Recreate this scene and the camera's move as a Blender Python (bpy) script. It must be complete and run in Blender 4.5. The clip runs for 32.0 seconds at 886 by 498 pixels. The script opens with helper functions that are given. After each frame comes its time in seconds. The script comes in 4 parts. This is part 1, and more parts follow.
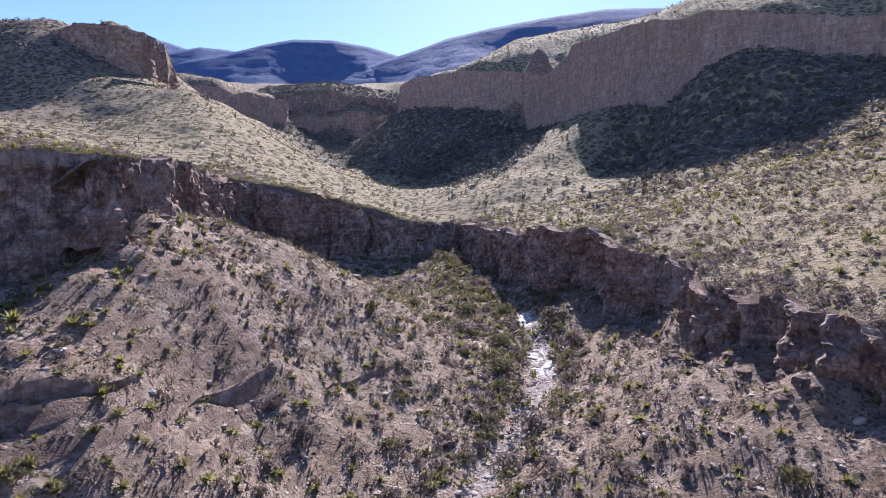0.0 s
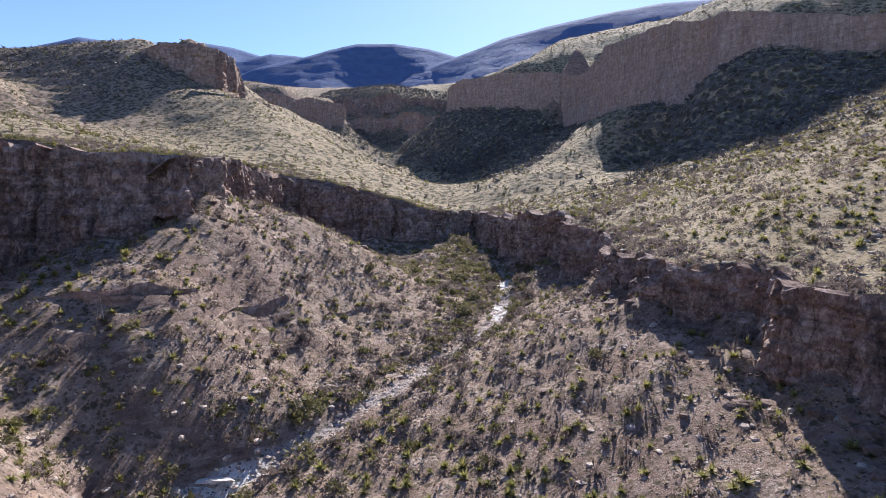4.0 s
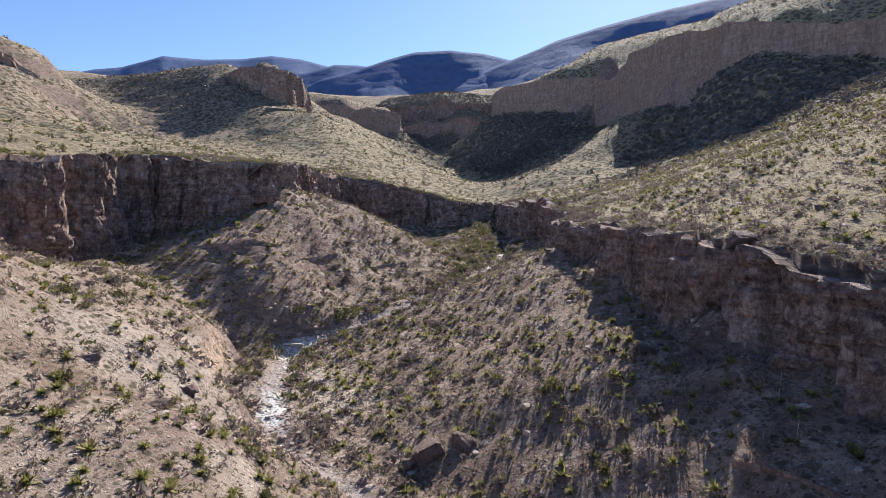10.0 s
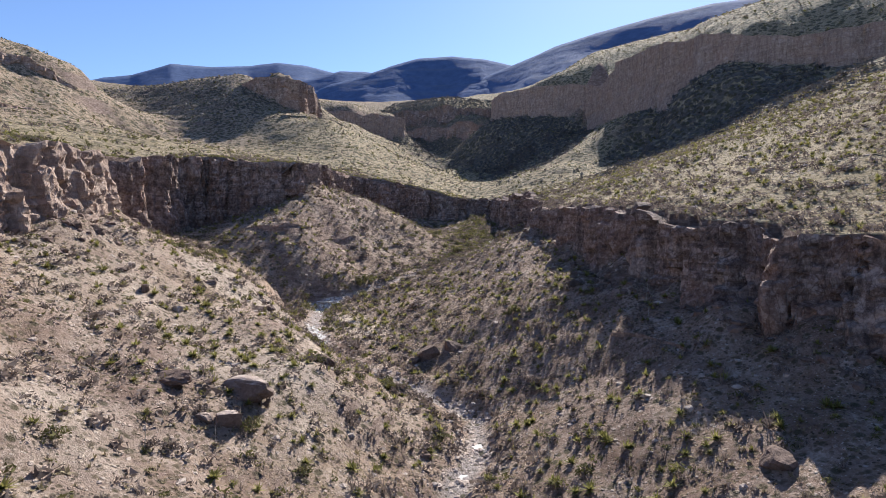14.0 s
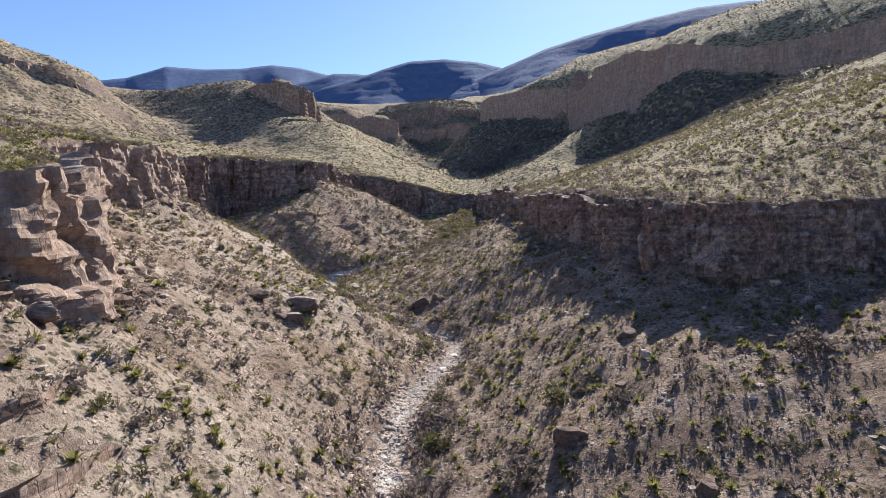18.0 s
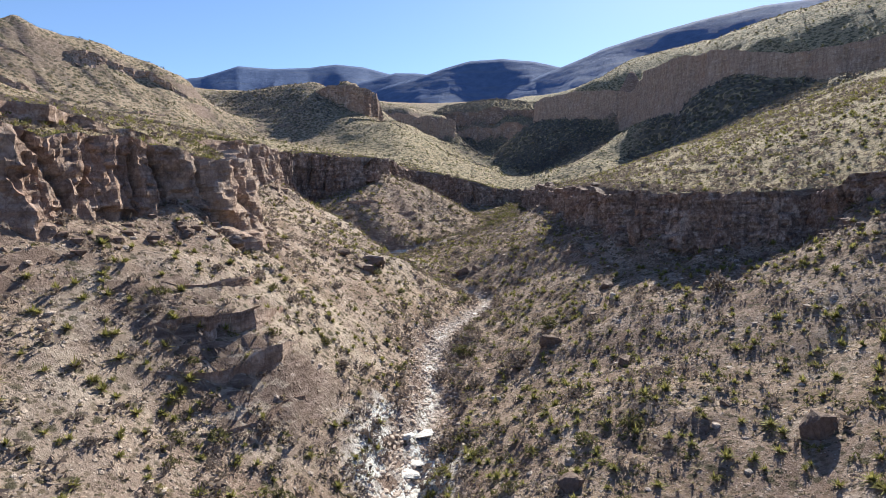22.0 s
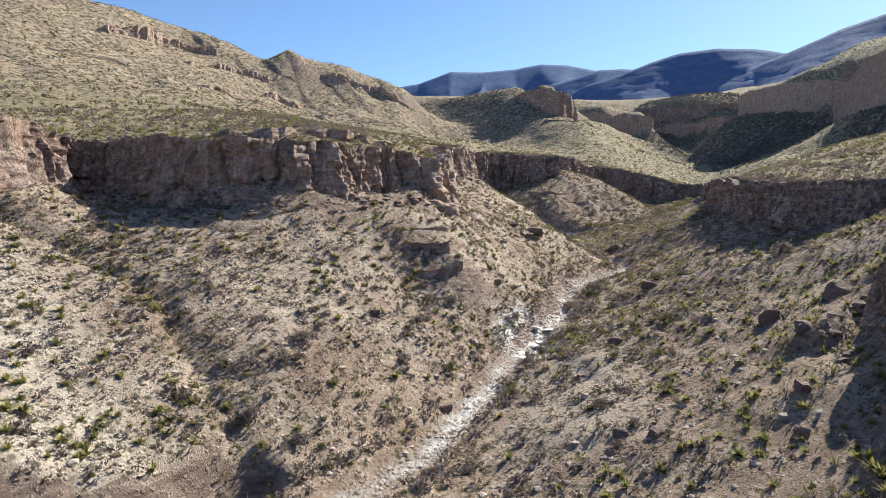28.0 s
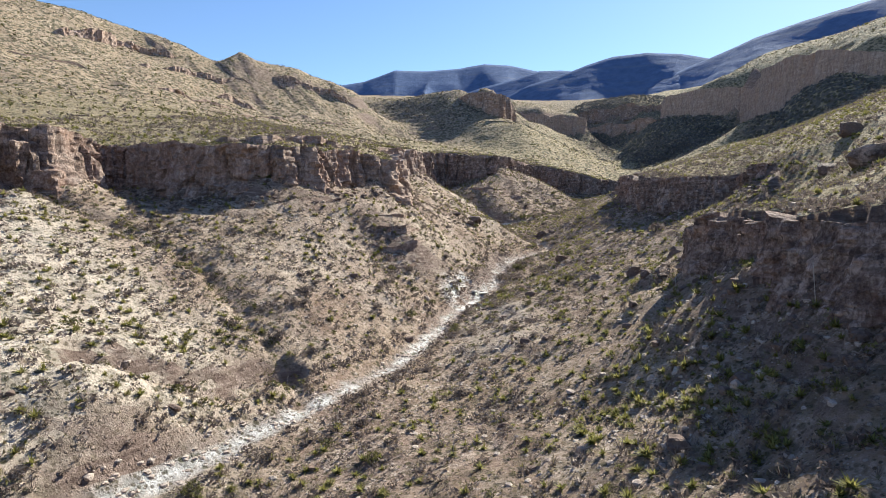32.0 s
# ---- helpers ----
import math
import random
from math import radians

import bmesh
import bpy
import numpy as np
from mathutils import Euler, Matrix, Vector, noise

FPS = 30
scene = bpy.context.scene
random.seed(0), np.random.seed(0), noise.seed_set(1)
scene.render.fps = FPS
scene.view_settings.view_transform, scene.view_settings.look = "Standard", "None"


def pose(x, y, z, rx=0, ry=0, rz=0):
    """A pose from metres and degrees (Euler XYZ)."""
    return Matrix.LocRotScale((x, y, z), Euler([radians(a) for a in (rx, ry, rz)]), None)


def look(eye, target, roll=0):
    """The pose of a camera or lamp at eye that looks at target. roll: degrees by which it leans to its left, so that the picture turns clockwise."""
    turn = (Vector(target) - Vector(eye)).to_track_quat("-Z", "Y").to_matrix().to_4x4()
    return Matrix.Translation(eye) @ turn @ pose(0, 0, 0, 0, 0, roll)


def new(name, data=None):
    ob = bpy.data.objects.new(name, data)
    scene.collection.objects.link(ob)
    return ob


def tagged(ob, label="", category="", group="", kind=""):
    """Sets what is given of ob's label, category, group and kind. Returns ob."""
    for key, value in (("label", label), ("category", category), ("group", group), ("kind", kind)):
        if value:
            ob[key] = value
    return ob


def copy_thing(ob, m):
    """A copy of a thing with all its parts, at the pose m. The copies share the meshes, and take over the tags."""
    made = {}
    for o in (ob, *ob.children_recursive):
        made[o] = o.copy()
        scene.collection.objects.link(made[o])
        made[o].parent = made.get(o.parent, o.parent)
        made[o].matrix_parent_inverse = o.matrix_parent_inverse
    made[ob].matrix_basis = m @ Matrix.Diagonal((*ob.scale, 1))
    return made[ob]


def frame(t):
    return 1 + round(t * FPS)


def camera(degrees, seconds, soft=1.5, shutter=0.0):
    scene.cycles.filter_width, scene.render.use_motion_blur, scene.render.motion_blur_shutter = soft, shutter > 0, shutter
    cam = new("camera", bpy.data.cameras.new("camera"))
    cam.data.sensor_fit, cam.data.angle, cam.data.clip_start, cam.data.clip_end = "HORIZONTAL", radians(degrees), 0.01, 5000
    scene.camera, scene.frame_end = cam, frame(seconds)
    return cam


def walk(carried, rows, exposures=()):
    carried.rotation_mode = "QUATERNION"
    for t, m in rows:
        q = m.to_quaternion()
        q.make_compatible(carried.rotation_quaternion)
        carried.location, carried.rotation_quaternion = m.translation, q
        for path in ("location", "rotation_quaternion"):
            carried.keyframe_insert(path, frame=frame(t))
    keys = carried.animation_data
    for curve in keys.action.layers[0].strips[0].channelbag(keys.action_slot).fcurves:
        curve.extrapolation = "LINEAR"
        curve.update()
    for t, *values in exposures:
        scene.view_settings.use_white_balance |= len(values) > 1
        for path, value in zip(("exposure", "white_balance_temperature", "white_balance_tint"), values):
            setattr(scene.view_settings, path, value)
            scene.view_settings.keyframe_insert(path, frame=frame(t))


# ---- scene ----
cam = camera(74.0, 32.0, 0.5)
PATH = [
    (0, (0.00, 0.00, 30.00), (0.000, 9.984, 29.426), 0.62),
    (0.5, (2.11, -3.23, 29.62), (1.942, 6.754, 29.039), 0.72),
    (1, (4.18, -6.46, 29.20), (3.823, 3.519, 28.619), 0.61),
    (1.5, (6.19, -9.64, 28.84), (5.607, 0.324, 28.247), 0.69),
    (2, (8.13, -12.80, 28.50), (7.500, -2.839, 27.903), 0.59),
    (2.5, (10.04, -16.01, 28.15), (9.323, -6.059, 27.547), 0.55),
    (3, (12.00, -19.25, 27.81), (11.136, -9.307, 27.200), 0.55),
    (3.5, (13.97, -22.49, 27.47), (12.990, -12.559, 26.861), 0.49),
    (5.5, (21.15, -36.49, 26.37), (19.694, -26.612, 25.753), 0.52),
    (6, (23.05, -39.80, 26.05), (21.437, -29.950, 25.437), 0.53),
    (6.5, (24.99, -43.15, 25.71), (23.222, -33.324, 25.094), 0.35),
    (7, (26.87, -46.47, 25.41), (24.977, -36.671, 24.797), 0.27),
    (7.5, (28.62, -49.80, 25.11), (26.633, -40.015, 24.495), 0.19),
    (8, (30.22, -53.17, 24.82), (28.162, -43.399, 24.210), 0.14),
    (8.5, (31.79, -56.67, 24.47), (29.694, -46.913, 23.865), 0.06),
    (9, (33.29, -60.24, 24.09), (31.174, -50.488, 23.494), -0.06),
    (9.5, (34.71, -63.84, 23.71), (32.577, -54.087, 23.107), -0.23),
    (10, (36.01, -67.52, 23.28), (33.855, -57.768, 22.693), -0.42),
    (10.5, (37.15, -71.20, 22.81), (34.968, -61.459, 22.233), -0.51),
    (11, (38.19, -74.87, 22.32), (35.998, -65.130, 21.758), -0.60),
    (11.5, (39.24, -78.56, 21.79), (37.036, -68.825, 21.240), -0.61),
    (12, (40.28, -82.28, 21.23), (38.072, -72.536, 20.698), -0.71),
    (12.5, (41.26, -85.96, 20.68), (39.043, -76.221, 20.154), -0.84),
    (13, (42.17, -89.56, 20.16), (39.948, -79.825, 19.626), -0.78),
    (13.5, (43.03, -93.11, 19.62), (40.808, -83.373, 19.086), -0.82),
    (14, (43.94, -96.72, 19.09), (41.714, -86.981, 18.568), -0.83),
    (14.5, (44.88, -100.37, 18.59), (42.656, -90.634, 18.082), -0.93),
    (16.5, (49.00, -115.06, 16.90), (46.804, -105.316, 16.368), -1.05),
    (17, (50.00, -118.77, 16.39), (47.820, -109.020, 15.868), -1.13),
    (17.5, (51.01, -122.54, 15.89), (48.852, -112.794, 15.365), -1.15),
    (18, (51.97, -126.39, 15.41), (49.847, -116.635, 14.897), -1.17),
    (18.5, (52.95, -130.30, 14.97), (50.835, -120.541, 14.460), -1.07),
    (19, (53.93, -134.17, 14.57), (51.825, -124.412, 14.054), -0.92),
    (19.5, (55.00, -137.98, 14.14), (52.900, -128.221, 13.636), -0.72),
    (20, (56.22, -141.72, 13.77), (54.095, -131.961, 13.256), -0.56),
    (20.5, (57.61, -145.34, 13.40), (55.416, -135.597, 12.884), -0.53),
    (21, (59.21, -148.90, 12.99), (56.803, -139.207, 12.455), -0.41),
    (21.5, (60.97, -152.34, 12.55), (58.231, -142.737, 12.018), -0.21),
    (22, (62.82, -155.63, 12.19), (59.786, -146.114, 11.649), 0.04),
    (22.5, (64.85, -158.78, 11.86), (61.475, -149.382, 11.306), 0.18),
    (23, (67.08, -161.87, 11.45), (63.342, -152.607, 10.907), 0.42),
    (23.5, (69.46, -164.94, 11.04), (65.442, -155.798, 10.482), 0.54),
    (24, (71.95, -167.96, 10.64), (67.640, -158.953, 10.086), 0.68),
    (24.5, (74.52, -170.97, 10.28), (69.902, -162.116, 9.720), 0.76),
    (25, (77.05, -174.02, 9.94), (72.107, -165.342, 9.388), 0.80),
    (25.5, (79.45, -177.08, 9.61), (74.264, -168.548, 9.037), 0.88),
    (26, (81.77, -180.14, 9.32), (76.338, -171.766, 8.744), 0.88),
    (26.5, (84.17, -183.16, 9.08), (78.474, -174.963, 8.487), 1.03),
    (28.5, (93.43, -195.62, 7.60), (87.414, -187.659, 6.990), 1.22),
    (29, (95.70, -198.98, 7.32), (89.809, -190.922, 6.706), 1.02),
    (29.5, (97.92, -202.42, 7.10), (92.105, -194.312, 6.492), 1.05),
    (30, (100.08, -205.85, 6.91), (94.368, -197.660, 6.302), 0.94),
    (30.5, (102.14, -209.30, 6.72), (96.516, -201.058, 6.106), 0.93),
    (31, (104.14, -212.77, 6.49), (98.624, -204.456, 5.877), 0.90),
    (31.5, (106.14, -216.23, 6.24), (100.734, -207.842, 5.616), 0.83),
    (32, (108.11, -219.64, 6.00), (102.853, -211.164, 5.363), 0.73),
]
EXPOSURES = [(0.0, 1.4, 5100, 26.5), (6.0, 1.2, 5300, 19.0), (13.0, 1.09, 5350, 17.5), (19.0, 1.18, 5450, 14.5), (24.0, 1.2, 5500, 11.0), (32.0, 1.3, 5500, 9.5)]
walk(cam, [(t, look(eye, target, roll)) for t, eye, target, roll in PATH], EXPOSURES)

# ---- light: late-winter sun ahead of the camera, clear sky ----
SUN_AZ, SUN_EL = 8.0, 35.5
world = bpy.data.worlds.new("sky")
scene.world = world
world.use_nodes = True
wn, wl = world.node_tree.nodes, world.node_tree.links
sky = wn.new("ShaderNodeTexSky")
sky.sky_type, sky.sun_disc = "NISHITA", False
sky.sun_elevation, sky.sun_rotation = radians(SUN_EL), radians(SUN_AZ)
sky.altitude, sky.air_density, sky.dust_density, sky.ozone_density = 900, 1.0, 0.4, 1.4
wl.new(sky.outputs[0], wn["Background"].inputs[0])
wn["Background"].inputs[1].default_value = 0.064
sun_data = bpy.data.lights.new("sun", "SUN")
sun_data.energy, sun_data.angle, sun_data.color = 5.0, radians(0.53), (1.0, 0.87, 0.63)
sun = new("sun", sun_data)
sd = Vector((math.sin(radians(SUN_AZ)) * math.cos(radians(SUN_EL)), math.cos(radians(SUN_AZ)) * math.cos(radians(SUN_EL)), math.sin(radians(SUN_EL))))
sun.matrix_world = look(sd * 400, (0, 0, 0))


# ---- materials ----
class Nodes:
    """Short-hand for building a node material."""

    def __init__(self, name):
        self.mat = bpy.data.materials.new(name)
        self.mat.use_nodes = True
        self.t = self.mat.node_tree
        self.bsdf = self.t.nodes["Principled BSDF"]

    def add(self, kind, **values):
        n = self.t.nodes.new(kind)
        for k, v in values.items():
            if k in n.inputs:
                n.inputs[k].default_value = v
        return n

    def link(self, a, b):
        self.t.links.new(a, b)

    def coords(self):
        return self.add("ShaderNodeNewGeometry").outputs["Position"]

    def noise(self, vec, scale, detail=4.0, rough=0.55, stretch=None):
        if stretch:
            m = self.add("ShaderNodeMapping")
            m.inputs["Scale"].default_value = stretch
            self.link(vec, m.inputs["Vector"])
            vec = m.outputs[0]
        n = self.add("ShaderNodeTexNoise", Scale=scale, Detail=detail, Roughness=rough)
        self.link(vec, n.inputs["Vector"])
        return n.outputs["Fac"]

    def spots(self, vec, scale, lo, hi, jitter=1.0):
        """1 inside round spots, 0 between them."""
        v = self.add("ShaderNodeTexVoronoi", Scale=scale, Randomness=jitter)
        self.link(vec, v.inputs["Vector"])
        return self.ramp(v.outputs["Distance"], [(lo, 1.0), (hi, 0.0)])

    def ramp(self, fac, stops):
        r = self.add("ShaderNodeValToRGB")
        e = r.color_ramp.elements
        while len(e) < len(stops):
            e.new(0.5)
        for el, (p, c) in zip(e, stops):
            el.position = p
            el.color = (c, c, c, 1) if isinstance(c, float) else (*c, 1)
        self.link(fac, r.inputs[0])
        return r.outputs[0]

    def mix(self, fac, a, b, mode="MIX"):
        m = self.add("ShaderNodeMix")
        m.data_type, m.blend_type = "RGBA", mode
        for sock, v in ((m.inputs[0], fac), (m.inputs[6], a), (m.inputs[7], b)):
            if isinstance(v, (tuple, float, int)):
                sock.default_value = (*v, 1) if isinstance(v, tuple) else v
            else:
                self.link(v, sock)
        return m.outputs[2]

    def math(self, op, a, b=0.0):
        m = self.add("ShaderNodeMath")
        m.operation = op
        for sock, v in ((m.inputs[0], a), (m.inputs[1], b)):
            if isinstance(v, (float, int)):
                sock.default_value = v
            else:
                self.link(v, sock)
        return m.outputs[0]

    def attr(self, name):
        a = self.add("ShaderNodeAttribute")
        a.attribute_name = name
        return a.outputs["Fac"]

    def bump(self, height, strength, distance):
        b = self.add("ShaderNodeBump", Strength=strength, Distance=distance)
        self.link(height, b.inputs["Height"])
        self.link(b.outputs[0], self.bsdf.inputs["Normal"])

    def done(self, color, rough=0.95, spec=0.15):
        if isinstance(color, tuple):
            self.bsdf.inputs["Base Color"].default_value = (*color, 1)
        else:
            self.link(color, self.bsdf.inputs["Base Color"])
        self.bsdf.inputs["Roughness"].default_value = rough
        self.bsdf.inputs["Specular IOR Level"].default_value = spec
        return self.mat


def ground_material():
    n = Nodes("desert_ground")
    p = n.coords()
    big = n.noise(p, 0.035, 4)
    mid = n.noise(p, 0.22, 5, 0.6)
    fine = n.noise(p, 2.2, 5, 0.65)
    grit = n.noise(p, 9.0, 3, 0.7)
    soil = n.ramp(mid, [(0.30, (0.21, 0.142, 0.112)), (0.5, (0.39, 0.293, 0.235)), (0.68, (0.60, 0.485, 0.395))])
    grass = n.ramp(big, [(0.40, (0.34, 0.25, 0.15)), (0.62, (0.20, 0.132, 0.10))])
    base = n.mix(n.ramp(fine, [(0.42, 0.0), (0.60, 0.75)]), soil, grass)
    base = n.mix(n.attr("bench"), base, n.mix(0.6, base, (0.37, 0.315, 0.165)))
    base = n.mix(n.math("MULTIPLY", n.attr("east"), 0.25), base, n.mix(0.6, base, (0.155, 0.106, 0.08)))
    base = n.mix(n.attr("pale"), base, n.ramp(fine, [(0.3, (0.50, 0.412, 0.33)), (0.7, (0.76, 0.665, 0.55))]))
    gravel = n.ramp(grit, [(0.30, (0.24, 0.205, 0.185)), (0.5, (0.42, 0.365, 0.335)), (0.72, (0.60, 0.54, 0.50))])
    base = n.mix(n.attr("wash"), base, gravel)
    base = n.mix(n.attr("scour"), base, n.ramp(grit, [(0.3, (0.66, 0.645, 0.615)), (0.6, (0.86, 0.85, 0.83))]))
    base = n.mix(n.attr("earth"), base, n.ramp(fine, [(0.35, (0.40, 0.26, 0.175)), (0.65, (0.68, 0.53, 0.40))]))
    # loose stones and low tufts that are too small to stand as pieces
    stones = n.spots(p, 1.1, 0.16, 0.24)
    base = n.mix(n.math("MULTIPLY", stones, n.ramp(mid, [(0.42, 0.0), (0.55, 0.8)])), base, (0.60, 0.515, 0.445))
    chips = n.spots(p, 3.1, 0.20, 0.30)
    base = n.mix(n.math("MULTIPLY", chips, n.ramp(fine, [(0.45, 0.0), (0.58, 0.8)])), base, (0.64, 0.55, 0.475))
    specks = n.spots(p, 2.3, 0.22, 0.34)
    base = n.mix(n.math("MULTIPLY", specks, n.ramp(n.noise(p, 1.1, 3), [(0.42, 0.0), (0.55, 0.85)])), base, (0.06, 0.052, 0.036))
    low = n.spots(p, 1.5, 0.26, 0.40)
    base = n.mix(n.math("MULTIPLY", low, n.ramp(n.noise(p, 0.35, 4), [(0.38, 0.1), (0.55, 0.8)])), base, (0.13, 0.105, 0.065))
    tuft = n.spots(p, 0.75, 0.22, 0.34)
    base = n.mix(n.math("MULTIPLY", tuft, n.ramp(n.noise(p, 0.5, 3), [(0.40, 0.0), (0.52, 0.85)])), base, (0.085, 0.078, 0.045))
    # brush on far slopes; its dark colour also stands in for shade
    shade_cover = n.math("MULTIPLY", n.spots(p, 0.30, 0.52, 0.72), n.attr("brush"))
    base = n.mix(n.math("MULTIPLY", shade_cover, 0.85), base, (0.115, 0.108, 0.105))
    far = n.math("MULTIPLY", n.spots(p, 0.36, 0.36, 0.50), n.attr("far"))
    base = n.mix(n.math("MULTIPLY", far, 0.85), base, (0.075, 0.075, 0.045))
    geo = n.add("ShaderNodeNewGeometry")
    sep = n.add("ShaderNodeSeparateXYZ")
    n.link(geo.outputs["True Normal"], sep.inputs[0])
    steep = n.math("MULTIPLY", n.ramp(sep.outputs["Z"], [(0.55, 1.0), (0.72, 0.0)]), n.math("SUBTRACT", 1.0, n.math("MAXIMUM", n.attr("earth"), n.attr("brush"))))
    rock = n.ramp(n.noise(p, 0.8, 5, 0.65, (0.5, 0.5, 2.5)), [(0.3, (0.12, 0.083, 0.068)), (0.55, (0.27, 0.20, 0.165)), (0.75, (0.50, 0.41, 0.35))])
    base = n.mix(steep, base, rock)
    clod = n.noise(p, 0.9, 8, 0.78)
    base = n.mix(n.math("MULTIPLY", n.ramp(clod, [(0.34, 0.6), (0.46, 0.0)]), n.math("SUBTRACT", 1.0, n.math("MULTIPLY", n.attr("pale"), 0.7))), base, (0.10, 0.07, 0.055))
    base = n.mix(n.ramp(clod, [(0.56, 0.0), (0.68, 0.6)]), base, (0.62, 0.50, 0.41))
    n.bump(n.math("ADD", n.math("ADD", n.math("MULTIPLY", clod, 1.2), n.math("MULTIPLY", grit, 0.3)), n.math("ADD", n.math("MULTIPLY", stones, 0.5), n.math("MULTIPLY", chips, 0.2))), 1.0, 0.6)
    return n.done(base, 0.96, 0.1)


def cliff_material(name="cliff_rock", warm=0.0, pale=0.0):
    n = Nodes(name)
    p = n.coords()
    bed = n.noise(p, 0.5, 6, 0.62, (0.18, 0.18, 2.2))
    blotch = n.noise(p, 0.16, 5, 0.6)
    streak = n.noise(p, 0.8, 5, 0.6, (1.2, 1.2, 0.10))
    fine = n.noise(p, 1.7, 8, 0.75)
    low, mid, high = (0.09, 0.056, 0.045), (0.235, 0.155, 0.122), (0.50, 0.385, 0.32)
    col = n.ramp(bed, [(0.36, low), (0.50, mid), (0.63, high)])
    col = n.mix(n.ramp(streak, [(0.44, 0.0), (0.56, 0.85)]), col, (0.07, 0.05, 0.045))
    lines = n.noise(p, 1.0, 3, 0.5, (0.07, 0.07, 1.6))
    col = n.mix(n.ramp(lines, [(0.36, 0.75), (0.43, 0.0)]), col, (0.055, 0.042, 0.038))
    col = n.mix(n.ramp(blotch, [(0.54, 0.0), (0.68, 0.7)]), col, (0.60, 0.485, 0.41))
    col = n.mix(n.ramp(n.noise(p, 0.09, 3), [(0.45, 0.0), (0.6, 0.45 + warm)]), col, (0.33, 0.17, 0.105))
    if pale:
        stain = n.ramp(streak, [(0.40, (0.50, 0.385, 0.30)), (0.60, (0.38, 0.275, 0.215))])
        stain = n.mix(n.ramp(lines, [(0.38, 0.35), (0.48, 0.0)]), stain, (0.24, 0.18, 0.15))
        col = n.mix(pale, col, stain)
    col = n.mix(0.45 - 0.3 * pale, col, n.ramp(fine, [(0.36, (0.06, 0.042, 0.036)), (0.5, (0.25, 0.185, 0.15)), (0.64, (0.56, 0.45, 0.385))]))
    lumps = n.noise(p, 0.55, 7, 0.72)
    col = n.mix(n.ramp(lumps, [(0.36, 0.8 - 0.8 * pale), (0.46, 0.0)]), col, (0.05, 0.038, 0.036))
    col = n.mix(n.ramp(lumps, [(0.54, 0.0), (0.64, 0.65)]), col, (0.56, 0.455, 0.39))
    crack = n.add("ShaderNodeTexVoronoi", Scale=1.1)
    crack.feature = "DISTANCE_TO_EDGE"
    squeeze = n.add("ShaderNodeMapping")
    squeeze.inputs["Scale"].default_value = (1.0, 1.0, 0.38)
    n.link(p, squeeze.inputs["Vector"])
    n.link(squeeze.outputs[0], crack.inputs["Vector"])
    edge = n.ramp(crack.outputs["Distance"], [(0.0, 0.0), (0.05, 1.0)])
    col = n.mix(n.math("MULTIPLY", n.math("SUBTRACT", 1.0, edge), 0.38 - 0.45 * pale), col, (0.07, 0.05, 0.045))
    h = n.math("ADD", n.math("MULTIPLY", bed, 0.6), n.math("ADD", n.math("MULTIPLY", fine, 0.5), n.math("MULTIPLY", edge, 0.12)))
    n.bump(h, 1.0, 0.6)
    return n.done(col, 0.92, 0.15)


def stone_material(name, lo, hi, rough=0.9, spec=0.2, top=None):
    n = Nodes(name)
    p = n.coords()
    fine = n.noise(p, 3.0, 6, 0.65)
    g = n.add("ShaderNodeNewGeometry")
    col = n.mix(n.ramp(fine, [(0.3, 0.0), (0.7, 1.0)]), lo, hi)
    col = n.mix(n.math("MULTIPLY", g.outputs["Random Per Island"], 0.5), col, lo)
    # upward faces go paler: sunlight on the top, put into the colour
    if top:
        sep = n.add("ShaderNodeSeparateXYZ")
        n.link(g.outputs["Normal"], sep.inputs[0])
        lit_top = n.math("MULTIPLY", n.ramp(sep.outputs["Z"], [(0.55, 0.0), (0.85, 0.8)]), n.ramp(n.noise(p, 0.9, 4), [(0.35, 0.3), (0.55, 1.0)]))
        col = n.mix(lit_top, col, top)
    crust = n.noise(p, 1.1, 5, 0.65)
    col = n.mix(n.ramp(crust, [(0.52, 0.0), (0.66, 0.5)]), col, lo)
    n.bump(n.math("ADD", fine, crust), 0.9, 0.22)
    return n.done(col, rough, spec)


def leaf_material(name, a, b, c, through_light=0.25):
    """Small leaves or twigs: three tones, chosen leaf by leaf, that let a little light through."""
    n = Nodes(name)
    g = n.add("ShaderNodeNewGeometry")
    info = n.add("ShaderNodeObjectInfo")
    col = n.ramp(g.outputs["Random Per Island"], [(0.1, a), (0.5, b), (0.9, c)])
    col = n.mix(n.math("MULTIPLY", info.outputs["Random"], 0.35), col, a)
    col = n.mix(0.3, col, n.ramp(n.noise(n.coords(), 0.4, 3), [(0.35, a), (0.65, c)]))
    mat = n.done(col, 0.8, 0.2)
    tr = n.add("ShaderNodeBsdfTranslucent")
    n.link(col, tr.inputs["Color"])
    mx = n.add("ShaderNodeMixShader")
    mx.inputs[0].default_value = through_light
    n.link(n.bsdf.outputs[0], mx.inputs[1])
    n.link(tr.outputs[0], mx.inputs[2])
    n.link(mx.outputs[0], n.t.nodes["Material Output"].inputs[0])
    return mat


